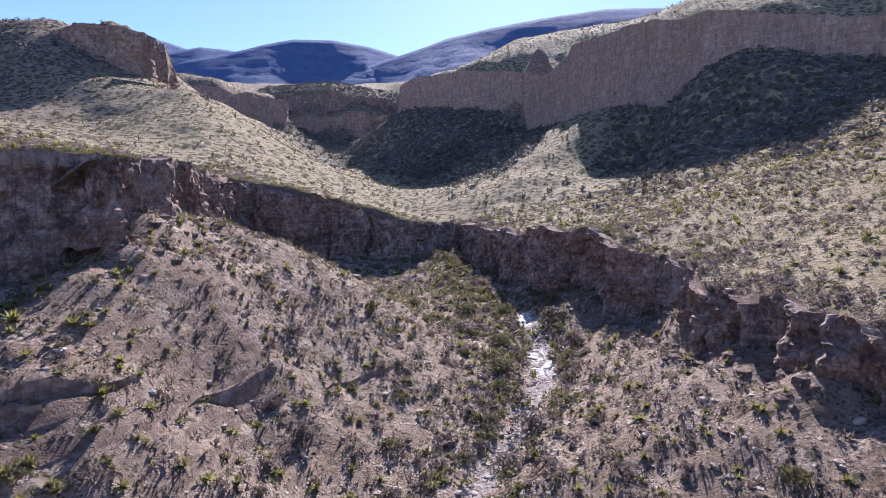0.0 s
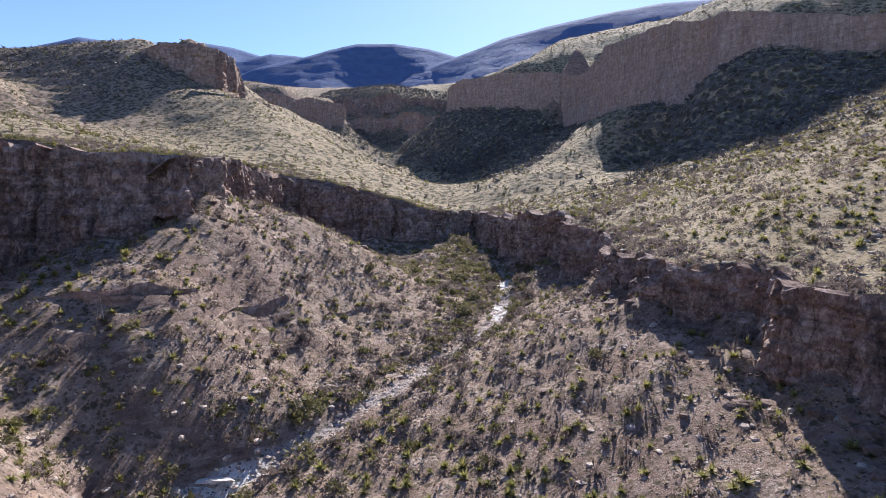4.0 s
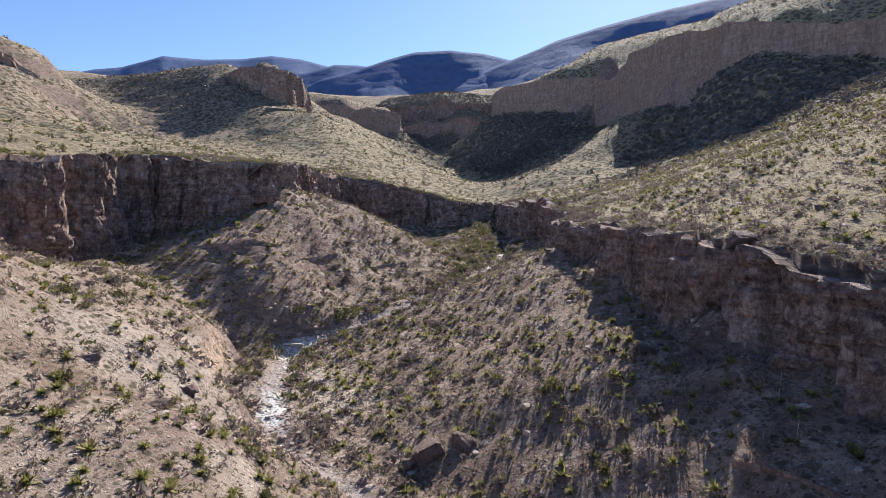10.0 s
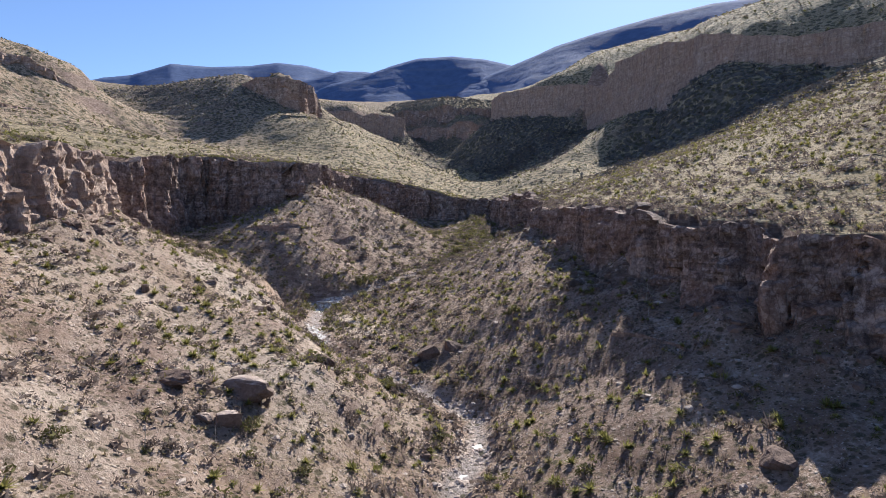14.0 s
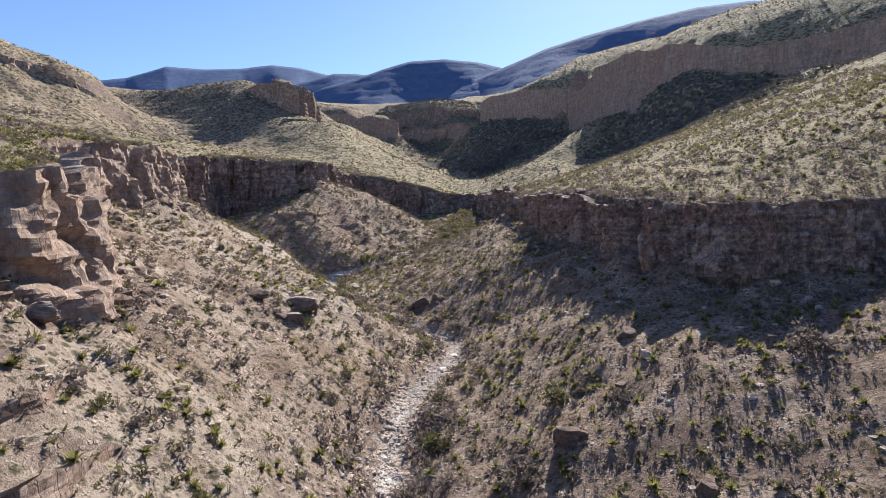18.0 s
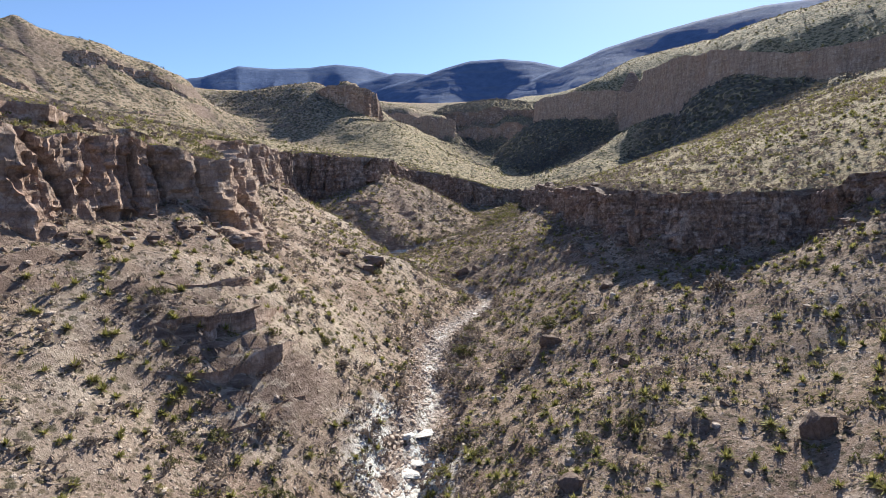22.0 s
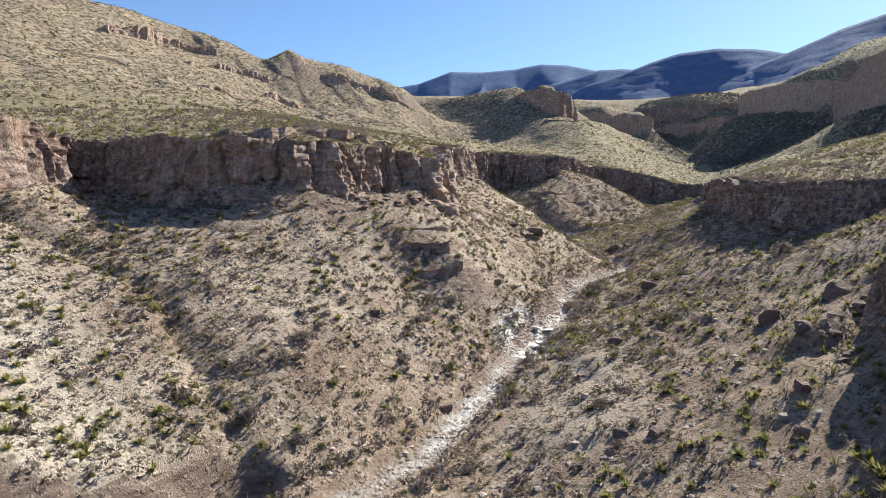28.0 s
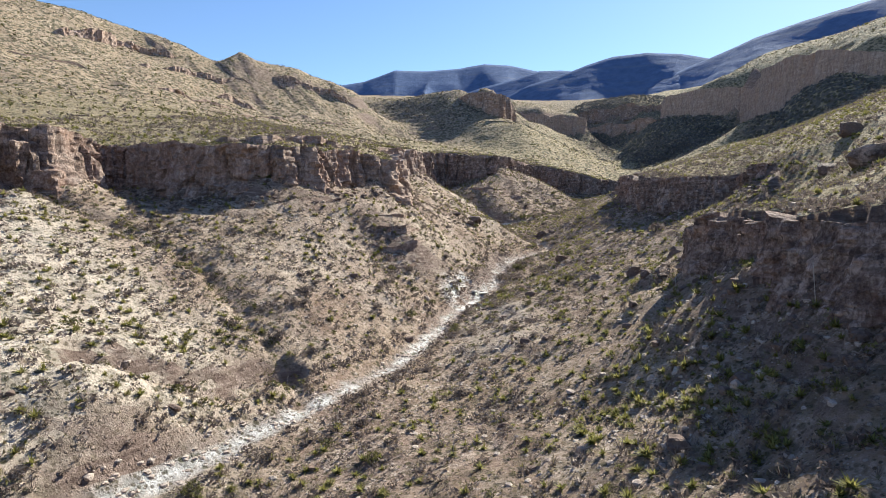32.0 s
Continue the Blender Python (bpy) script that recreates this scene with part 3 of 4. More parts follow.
def height(p):
    """Height of the ground, whether it lies in the canyon, and the distance from the stream bed."""
    p = np.asarray(p, float)
    x, y = p[:, 0], p[:, 1]
    ins = inside(p)
    dw = away_from(p, WASH_D, 30.0)
    zi, zo = np.empty(len(p)), np.empty(len(p))
    zi[ins], zo[~ins] = INNER.at(p[ins]), OUTER.at(p[~ins])
    zi[~ins], zo[ins] = 0, 0
    # ledges of bedded rock on the canyon sides
    mask = smooth(0.15, 0.45, fbm(x / 24, y / 24, 4, 5)) * smooth(4, 9, dw)
    bed = zi / 1.9 + 0.35 * vnoise(x / 14, y / 14, 9) + 0.15 * vnoise(x / 4, y / 4, 10)
    step = np.floor(bed) + smooth(0.55, 0.95, bed - np.floor(bed))
    zi = zi + mask * (step - bed) * 1.9 * np.where(x < 30, 0.5, 0.3)
    for lx, ly, lr in LEDGES:
        near = smooth(1.0, 0.45, np.hypot(x - lx, y - ly) / lr + 0.25 * vnoise(x / 3, y / 3, 61))
        bed = zi / 1.5 + 0.10 * vnoise(x / 5, y / 5, 62)
        zi = zi + near * (np.floor(bed) + smooth(0.72, 0.98, bed - np.floor(bed)) - bed) * 0.95
    near_cliff = np.exp(-((np.minimum(away_from(p, LEFT[::4], 24), away_from(p, RIGHT[::4], 24)) / 9.0) ** 2))
    zi = zi + near_cliff * (4.2 * np.abs(vnoise(x / 8.5, y / 8.5, 27)) - 0.9)
    lumps = 1.0 * fbm(x / 13, y / 13, 4, 2) + 0.34 * fbm(x / 2.6, y / 2.6, 3, 7)
    zi = zi + lumps * smooth(1.5, 6, dw) + 0.16 * vnoise(x / 1.3, y / 1.3, 4) * smooth(1.0, 3.0, dw)
    zi = zi - 1.1 * np.exp(-((away_from(p, GULLY, 12) / (1.7 + 0.8 * vnoise(x / 3, y / 3, 71))) ** 2)) - 0.8 * np.exp(-((away_from(p, SIDE_GULLY, 14) / 4.0) ** 2))
    for line, rise, ends in BANKS:
        toward, fade = beyond(p, line)
        zi = zi - rise * smooth(-0.2, 0.9, toward) * (1 - smooth(3.0, 8.0, toward)) * fade
    # the stream has cut its bed a little below its banks
    zi = zi - 0.8 * (1 - smooth(1.0, 2.6, dw + 0.5 * vnoise(x / 3, y / 3, 31)))
    away = smooth(20, 260, np.hypot(x - 20, y + 20))
    zo = zo + (0.5 + 1.6 * away) * fbm(x / 14, y / 14, 4, 3) * 0.7 + 4.0 * away * fbm(x / 60, y / 60, 4, 8)
    hill = smooth(-150, -210, x) * smooth(290, 200, y)
    zo = zo - hill * 2.4 * (1 - np.abs(vnoise((y + 0.35 * x) / 26, x / 160, 88))) ** 3
    bed = zo / 5.5 + 0.2 * vnoise(x / 40, y / 40, 19)
    zo = zo + (0.4 * away * smooth(0.05, 0.4, fbm(x / 70, y / 70, 3, 77)) + 0.3 * hill) * (np.floor(bed) + smooth(0.5, 0.95, bed - np.floor(bed)) - bed) * 5.5
    zo = zo + 0.24 * fbm(x / 2.2, y / 2.2, 3, 6)
    return np.where(ins, zi, zo), ins, dw


# ---- the ground: one sheet, fine in the canyon and coarser far away ----
def spaced(lo, hi, step, far_lo, far_hi, grow):
    mid = list(np.arange(lo, hi, step))
    up, s = [hi], step
    while up[-1] < far_hi:
        s = min(s * grow, 40)
        up.append(up[-1] + s)
    down, s = [lo], step
    while down[-1] > far_lo:
        s = min(s * grow, 40)
        down.append(down[-1] - s)
    return np.array(down[:0:-1] + mid + up)


def mesh_from(name, verts, faces, mat, shade=False):
    me = bpy.data.meshes.new(name)
    verts, faces = np.asarray(verts, np.float32), np.asarray(faces, np.int32)
    k = faces.shape[1]
    me.vertices.add(len(verts))
    me.vertices.foreach_set("co", verts.ravel())
    me.loops.add(faces.size)
    me.loops.foreach_set("vertex_index", faces.ravel())
    me.polygons.add(len(faces))
    me.polygons.foreach_set("loop_start", np.arange(0, faces.size, k, dtype=np.int32))
    me.polygons.foreach_set("loop_total", np.full(len(faces), k, np.int32))
    me.polygons.foreach_set("use_smooth", np.full(len(faces), shade, bool))
    me.materials.append(mat)
    me.update(calc_edges=True)
    return me


def grid_faces(nx, ny):
    i = (np.arange(ny - 1)[:, None] * nx + np.arange(nx - 1)[None, :]).ravel()
    return np.c_[i, i + 1, i + nx + 1, i + nx]


def attribute(me, name, values):
    me.attributes.new(name, "FLOAT", "POINT").data.foreach_set("value", np.asarray(values, np.float32))


gx = spaced(-66, 124, GRID, -2600, 2600, 1.032)
gy = spaced(-232, 186, GRID, -900, 2600, 1.02)
GX, GY = np.meshgrid(gx, gy)
gp = np.c_[GX.ravel(), GY.ravel()]
gz, g_in, g_wash = height(gp)
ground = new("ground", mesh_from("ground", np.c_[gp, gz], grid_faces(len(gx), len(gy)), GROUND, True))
tagged(ground, "stony desert ground with dry grass and a pale stream bed", "ground", kind="structure")
wiggle = 0.6 * vnoise(gp[:, 0] / 3, gp[:, 1] / 3, 31) + 0.5 * vnoise(gp[:, 0] / 1.1, gp[:, 1] / 1.1, 33)
attribute(ground.data, "wash", (1 - smooth(0.7, 1.5, g_wash + wiggle)) * g_in * smooth(135, 115, gp[:, 1]))


def front(line):
    """The way a far cliff faces, along its line."""
    d = np.gradient(dense(line, 3.0)[:, :2], axis=0)
    d /= np.linalg.norm(d, axis=1)[:, None]
    return np.c_[d[:, 1], -d[:, 0]]


# weight of the brush on shaded far slopes, which deepens their shade by colour
shade_brush = np.zeros(len(gp))
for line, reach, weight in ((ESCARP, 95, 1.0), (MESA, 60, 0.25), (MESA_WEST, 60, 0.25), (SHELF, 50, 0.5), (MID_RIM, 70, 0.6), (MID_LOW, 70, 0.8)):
    shade_brush = np.maximum(shade_brush, weight * (1 - smooth(0.55 * reach, reach, away_from(gp, dense(line, 3.0), reach))) * (away_from(gp, np.array(dense(line, 3.0)[:, :2] + front(line)[:, :2] * 9), 300) < away_from(gp, dense(line, 3.0), 300)))
shade_brush = shade_brush * (gz < 1e3) * smooth(0.30, 0.65, np.hypot(*np.gradient(gz.reshape(GX.shape), gy, gx)).ravel())
# the spur stays free of it, as sunlit ground
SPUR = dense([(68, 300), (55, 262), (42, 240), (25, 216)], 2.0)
attribute(ground.data, "brush", shade_brush * smooth(12, 22, away_from(gp, SPUR, 30)))
attribute(ground.data, "bench", (~g_in) * (1 - 0.6 * smooth(-110, -190, gp[:, 0])))
attribute(ground.data, "far", smooth(90, 220, np.hypot(gp[:, 0] - 30, gp[:, 1] + 40)))
earth = np.zeros(len(gp))
for line, rise, ends in BANKS:
    toward, fade = beyond(gp, line)
    earth = np.maximum(earth, smooth(-1.2, 0.0, toward) * (1 - smooth(1.4, 2.6, toward)) * fade * (rise > 2))
attribute(ground.data, "earth", earth * g_in)
wide = 0.8 + 3.0 * smooth(13, 5, np.abs(gp[:, 1] + 99))
scour = (1 - smooth(0.9 * wide, 2.0 * wide, g_wash + 1.6 * wiggle)) * g_in
scour = scour * np.maximum.reduce([smooth(r, r * 0.5, np.abs(gp[:, 1] - c)) for c, r in ((-97, 12), (27, 6), (2, 6), (86, 7), (108, 7))])
thread = (1 - smooth(0.25, 0.75, g_wash + 0.9 * wiggle)) * g_in * smooth(-40, -70, gp[:, 1]) * 0.8
attribute(ground.data, "scour", np.maximum(scour, thread))
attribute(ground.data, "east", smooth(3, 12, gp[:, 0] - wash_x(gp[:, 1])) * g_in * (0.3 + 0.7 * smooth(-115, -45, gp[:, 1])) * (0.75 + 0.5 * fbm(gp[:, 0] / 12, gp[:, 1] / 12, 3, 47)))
pale = np.zeros(len(gp))
for px, py, pr in ((-12, 2, 9), (-8, -14, 14), (12, -42, 12), (24, -96, 9), (48, -180, 14), (25, -190, 26), (30, -108, 8), (6, -176, 18), (29, -100, 7), (57, -116, 13), (63, -129, 12), (-3, 13, 9), (5, 7, 8)):
    pale = np.maximum(pale, 0.55 * smooth(1.0, 0.3, np.hypot(gp[:, 0] - px, gp[:, 1] - py) / pr))
pale = np.maximum(pale, smooth(-158, -172, gp[:, 1]) * smooth(54, 44, gp[:, 0]) * 1.1)
west = smooth(-3, -9, gp[:, 0] - wash_x(gp[:, 1])) * (0.35 + 0.65 * smooth(40, -60, gp[:, 1]))
pale = np.maximum(pale, west * (0.2 + 0.5 * fbm(gp[:, 0] / 9, gp[:, 1] / 9, 4, 43)))
attribute(ground.data, "pale", pale * (0.9 + 0.45 * fbm(gp[:, 0] / 5, gp[:, 1] / 5, 3, 41)) * g_in)


# ---- cliffs ----
def cliff(name, line, s, nrm, side, mat, label, seed, rows=36, bulk=1.0, drop=5.0, relief=1.0):
    """A rock face under a cliff line: bedded, jointed, with a lip that runs back onto the bench."""
    n = len(line)
    v = np.linspace(0, 1, rows)[None, :] * np.ones((n, 1))
    ztop, zfoot = line[:, 2][:, None], line[:, 3][:, None]
    tall = ztop - zfoot
    z = zfoot - drop + (tall + drop + 0.25) * v
    S = s[:, None] * np.ones_like(v)
    flat = lambda a: a.ravel()
    sc = bulk
    block = fbm(flat(S) / (5 * sc), flat(z) / (9 * sc), 2, seed).reshape(v.shape)
    joint = 1 - np.abs(vnoise(flat(S) / (3.4 * sc), flat(z) / (14 * sc), seed + 5)).reshape(v.shape)
    small = fbm(flat(S) / (1.3 * sc), flat(z) / (0.8 * sc), 3, seed + 9).reshape(v.shape)
    fs = flat(S) / sc + 0.7 * vnoise(flat(S) / (2.5 * sc), flat(z) / (2.5 * sc), seed + 11)
    fz = flat(z) / sc + 0.35 * vnoise(flat(S) / (6 * sc), flat(z) / (3 * sc), seed + 12)

    def blocks(w, h, k):
        col = np.floor(fs / w).astype(np.int64)
        row = np.floor(fz / h + 0.61 * (col % 3)).astype(np.int64)
        return lattice(col, row, 0 * col, seed + k).reshape(v.shape) - 0.5

    # the face breaks along upright joints into buttresses, columns and blocks, with a few worn-back beds
    far_off = 0.2 if bulk > 3 else 1.0
    chute = np.maximum(0, np.abs(vnoise(fs / 9, fz / 60, seed + 16)) - 0.15).reshape(v.shape)
    level = fz / 3.4 + 0.5 * vnoise(fs / 16, fs * 0, seed + 13)
    k = np.floor(level).astype(np.int64)
    hard = (lattice(k, np.floor(fs / 23).astype(np.int64), 0 * k, seed + 15) - 0.5).reshape(v.shape)
    crack = (1 - smooth(0.0, 0.10, np.abs(vnoise(fs / 5, fz / 26, seed + 18)))).reshape(v.shape)
    off = 1.2 + 1.3 * sc * relief * (0.7 * block + 1.1 * chute + 0.35 * hard - 1.0 * crack + far_off * (1.25 * blocks(4.3, 13.0, 20) + 0.75 * blocks(2.1, 6.5, 21) + 0.4 * blocks(0.95, 2.3, 22)) + 0.4 * small + 0.5 * joint ** 4)
    off = off + (1 - v) * 1.4 * sc * relief + (1 - v) ** 3 * 1.8 * sc
    off = np.maximum(off, 0.35) * np.minimum(1, tall / 3)
    xy = line[:, None, :2] + side * nrm[:, None, :] * off[:, :, None]
    pts = np.concatenate([xy, z[:, :, None]], 2)
    lip = []
    for back, dz in ((-0.8 * sc, -0.3), (-1.8 * sc, -0.9), (-3.5 * sc, -2.8)):
        q = np.c_[line[:, :2] + side * nrm * back, line[:, 2] + dz + 0.4 * vnoise(s / 1.1, s * 0 + back, seed + 3)]
        lip.append(q[:, None, :])
    pts = np.concatenate([pts] + lip, 1)
    k = pts.shape[1]
    ob = new(name, mesh_from(name, pts.reshape(-1, 3), grid_faces(k, n) if side < 0 else grid_faces(k, n)[:, ::-1], mat))
    return tagged(ob, label, "cliff", kind="structure")


def runs(line, s, nrm, least=1.2):
    """The stretches of a line where the rock stands free."""
    free = (line[:, 2] - line[:, 3]) > least
    cuts = np.flatnonzero(np.diff(np.r_[0, free, 0]))
    for a, b in zip(cuts[::2], cuts[1::2]):
        if b - a > 4:
            yield line[a:b], s[a:b], nrm[a:b]


def cut(parts, length):
    for line, s, nrm in parts:
        k = max(1, round((s[-1] - s[0]) / length))
        edges = np.linspace(0, len(s) - 1, k + 1).astype(int)
        for a, b in zip(edges[:-1], edges[1:]):
            yield line[a : b + 1], s[a : b + 1], nrm[a : b + 1]


# whitish rock on the middle stretch, paler still to carry sunlight in its colour
for line, s, nrm in cut(runs(LEFT, LEFT_S, LEFT_N), 34):
    cliff("cliff", line, s, nrm, 1, CLIFF_PALE if -92 < line[:, 1].mean() < -14 else CLIFF_MID if -140 < line[:, 1].mean() < -60 else CLIFF, "bedded grey-brown limestone cliff above a scree slope", 50)
for line, s, nrm in cut(runs(RIGHT, RIGHT_S, RIGHT_N), 120):
    cliff("cliff", line, s, nrm, -1, CLIFF, "shaded brown limestone cliff under a grassy bench", 70)
for far_line, mat, bulk, rough, label in (
    (MESA, CLIFF_MID, 1.8, 0.8, "short cliff along a mesa rim"), (SHELF, CLIFF_PALE, 2.0, 0.8, "pale rock shelf on a far hillside"), (MID_RIM, CLIFF, 2.6, 1.4, "broken rock rim round a domed hill"),
    (MID_LOW, CLIFF_MID, 2.6, 1.2, "pale rock buttress on a far hill"), (ESCARP, CLIFF_PALE, 3.2, 0.6, "tall pale limestone escarpment"),
):
    line, s, nrm = rounded(far_line, 1.6, rough, 90 + int(bulk * 5), sweep=1.5 if bulk > 3 else 4.0)
    cliff("cliff", line, s, nrm, -1, mat, label, 95, rows=40, bulk=bulk, drop=15.0, relief=0.3 if bulk > 3 else 0.5)


def outcrop(line, tall, mat, label, seed, bulk=1.0):
    """A low rock band along a hillside."""
    p = dense(line, 1.0)
    d = np.gradient(p, axis=0)
    d /= np.linalg.norm(d, axis=1)[:, None]
    nrm = np.c_[-d[:, 1], d[:, 0]]
    s = np.r_[0, np.cumsum(np.linalg.norm(np.diff(p, axis=0), axis=1))]
    p = p + nrm * ((3.0 if bulk > 1 else 0.9) * vnoise(s / (16 if bulk > 1 else 5), s * 0, seed))[:, None]
    z = height(p)[0]
    h = tall * np.clip(0.5 + 0.7 * vnoise(s / (14 if bulk > 1 else 4), s * 0, seed + 1), 0.05, 1.3) * np.minimum(1, np.minimum(s, s[-1] - s) / 8)
    return cliff("cliff", np.c_[p, z + (0.75 if bulk > 1 else 0.5) * h, z - (0.35 if bulk > 1 else 0.9) * h], s, nrm, -1, mat, label, seed, rows=14, bulk=bulk, drop=6.0 if bulk > 1 else 2.0)


outcrop([(-313, -24), (-318, 4), (-330, 38), (-318, 68)], 9.0, CLIFF_PALE, "pale rock band below the crest of a hill", 150, 1.4)
outcrop([(-256, -72), (-250, -54), (-248, -24)], 5.5, CLIFF_PALE, "low rock band across a hillside", 155, 1.2)
outcrop([(-261, 60), (-261, 76), (-258, 96)], 5.0, CLIFF_PALE, "low rock band across a hillside", 160, 1.2)

outcrop([(-16, -128), (-7, -120), (-8, -108), (-6, -97), (-3, -84)], 3.4, CLIFF_MID, "upper rock band above a cliff", 185)
outcrop([(-292, 20), (-296, 48), (-290, 80), (-284, 110)], 4.0, CLIFF_PALE, "low rock band across a hillside", 165, 1.2)
outcrop([(-226, -10), (-224, 22), (-226, 50)], 3.0, CLIFF_PALE, "low rock band across a hillside", 170, 1.2)
outcrop([(-283, 132), (-266, 170), (-246, 200)], 4.5, CLIFF_PALE, "low rock band across a hillside", 175, 1.2)
outcrop([(-196, 20), (-200, 60), (-204, 100), (-206, 140)], 2.6, CLIFF_PALE, "low rock band across a hillside", 180, 1.2)


def contour(x, y, reach):
    """A line along the slope through one place, with the fall of the ground on its right."""
    def along(sense):
        p, out = np.array([[x, y]], float), []
        for _ in range(int(reach / 1.5)):
            gx_, gy_ = (float((INNER.at(p + q) - INNER.at(p - q))[0]) for q in (np.array([[2.0, 0.0]]), np.array([[0.0, 2.0]])))
            d = np.array([gy_, -gx_]) / max(1e-6, math.hypot(gx_, gy_))
            p = p + sense * 1.5 * d
            out.append(tuple(p[0]))
        return out
    return along(-1)[::-1] + [(x, y)] + along(1)


# ---- the tower at the end of the mesa ----
def rock_mesh(name, size, seed, mat, cuts=2, flat=0.0, block=0.5):
    """An angular rock: a cube cut finer, pushed towards an uneven, faceted shape."""
    bm = bmesh.new()
    bmesh.ops.create_cube(bm, size=2)
    bmesh.ops.subdivide_edges(bm, edges=bm.edges, cuts=cuts, use_grid_fill=True)
    rnd = random.Random(seed)
    planes = [(Vector((rnd.gauss(0, 1), rnd.gauss(0, 1), rnd.gauss(0, 1))).normalized(), rnd.uniform(0.62, 0.95)) for _ in range(9)]
    for v in bm.verts:
        c = v.co.lerp(v.co.normalized() * 1.25, 1 - block)
        for d, far in planes:
            over = c.dot(d) - far
            if over > 0:
                c = c - d * over * 0.9
        c = c * (1 + 0.16 * noise.noise(c * 1.9 + Vector((seed, 0, 0))) + 0.06 * noise.noise(c * 6.1 + Vector((0, seed, 0))))
        v.co = Vector((c.x * size[0], c.y * size[1], c.z * size[2]))
    me = bpy.data.meshes.new(name)
    bm.to_mesh(me)
    bm.free()
    me.materials.append(mat)
    return me


tower = new("rock_tower", rock_mesh("rock_tower", (3.4, 4.0, 11), 5, CLIFF, 6, block=0.95))
tower.matrix_world = pose(-146, 310, 108.5, 0, -4, 15)
tagged(tower, "upright limestone tower split from the mesa rim", "rock tower")


# ---- distant mountains ----
def mountain(name, crest, drop, depth, seed, label):
    """A ridge behind the hills: its crest line, with flanks that fall away in spurs and gullies."""
    c = dense(crest, 14)
    n, m = len(c), 46
    d = np.gradient(c[:, :2], axis=0)
    d /= np.linalg.norm(d, axis=1)[:, None]
    front = np.c_[d[:, 1], -d[:, 0]]
    q = np.linspace(-0.35, 1, m)
    s = np.r_[0, np.cumsum(np.linalg.norm(np.diff(c[:, :2], axis=0), axis=1))]
    Sg, Q = np.meshgrid(s, q, indexing="ij")
    fall = np.abs(Q) ** 0.9
    spur = np.abs(vnoise((Sg / 130).ravel(), (Q * 1.5).ravel(), seed)).reshape(Q.shape)
    z = c[:, 2][:, None] - drop * fall * (0.75 + 0.6 * spur * np.minimum(1, np.abs(Q) * 4))
    bed = z / 26
    z = z + 0.25 * (np.floor(bed) + smooth(0.45, 0.9, bed - np.floor(bed)) - bed) * 26 * np.minimum(1, np.abs(Q) * 6)
    z = z + 7 * fbm((Sg / 45).ravel(), (Q * 9).ravel(), 4, seed + 3).reshape(Q.shape) * np.minimum(1, 0.15 + np.abs(Q) * 3)
    xy = c[:, None, :2] + front[:, None, :] * (Q * depth)[:, :, None]
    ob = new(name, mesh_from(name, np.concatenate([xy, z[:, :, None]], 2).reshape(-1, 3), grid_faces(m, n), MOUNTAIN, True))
    return tagged(ob, label, "mountain", kind="structure")


mountain("backdrop_mountain", [(-1800, 1350, 380), (-1600, 1530, 470), (-1510, 1608, 514), (-1447, 1664, 530), (-1350, 1742, 581), (-1245, 1817, 580), (-1130, 1889, 594), (-1043, 1938, 611), (-952, 1984, 605), (-858, 2027, 582), (-650, 2080, 520)], 520, 900, 3, "flat-topped mountain on the skyline, coloured blue for haze")
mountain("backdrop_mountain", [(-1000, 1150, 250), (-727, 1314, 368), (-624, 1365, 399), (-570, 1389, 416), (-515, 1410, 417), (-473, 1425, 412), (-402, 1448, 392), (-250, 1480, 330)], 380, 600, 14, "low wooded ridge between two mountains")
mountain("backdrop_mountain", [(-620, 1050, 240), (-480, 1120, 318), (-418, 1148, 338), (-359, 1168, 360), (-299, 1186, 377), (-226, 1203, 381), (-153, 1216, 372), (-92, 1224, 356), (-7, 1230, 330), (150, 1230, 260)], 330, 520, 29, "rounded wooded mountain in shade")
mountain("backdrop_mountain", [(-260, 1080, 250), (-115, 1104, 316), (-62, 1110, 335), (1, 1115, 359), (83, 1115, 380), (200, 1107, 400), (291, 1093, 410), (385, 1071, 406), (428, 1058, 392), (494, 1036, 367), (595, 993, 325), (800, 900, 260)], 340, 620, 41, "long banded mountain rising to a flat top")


# ---- plants and stones ----
def ground_at(p):
    """Height of the ground sheet at points of the plan."""
    i = np.clip(np.searchsorted(gx, p[:, 0]) - 1, 0, len(gx) - 2)
    j = np.clip(np.searchsorted(gy, p[:, 1]) - 1, 0, len(gy) - 2)
    u, v = (p[:, 0] - gx[i]) / (gx[i + 1] - gx[i]), (p[:, 1] - gy[j]) / (gy[j + 1] - gy[j])
    Z = gz.reshape(len(gy), len(gx))
    return (Z[j, i] * (1 - u) + Z[j, i + 1] * u) * (1 - v) + (Z[j + 1, i] * (1 - u) + Z[j + 1, i + 1] * u) * v


rng = np.random.default_rng(7)


def tilt_of(p):
    e = 0.8
    zx = ground_at(p + [e, 0]) - ground_at(p - [e, 0])
    zy = ground_at(p + [0, e]) - ground_at(p - [0, e])
    return np.hypot(zx, zy) / (2 * e)


def scatter(n, lo, hi, steep=1.1, clump=(18, 0.0), seed=0, off_wash=2.6):
    """Places on the ground, thinned by a patchy mask, off the stream bed and the rock faces."""
    p = rng.uniform(lo, hi, (n, 2))
    keep = fbm(p[:, 0] / clump[0], p[:, 1] / clump[0], 3, seed) + rng.uniform(-0.5, 0.5, n) > clump[1]
    p = p[keep]
    p = p[tilt_of(p) < steep]
    return p[away_from(p, WASH_D, 6) > off_wash]


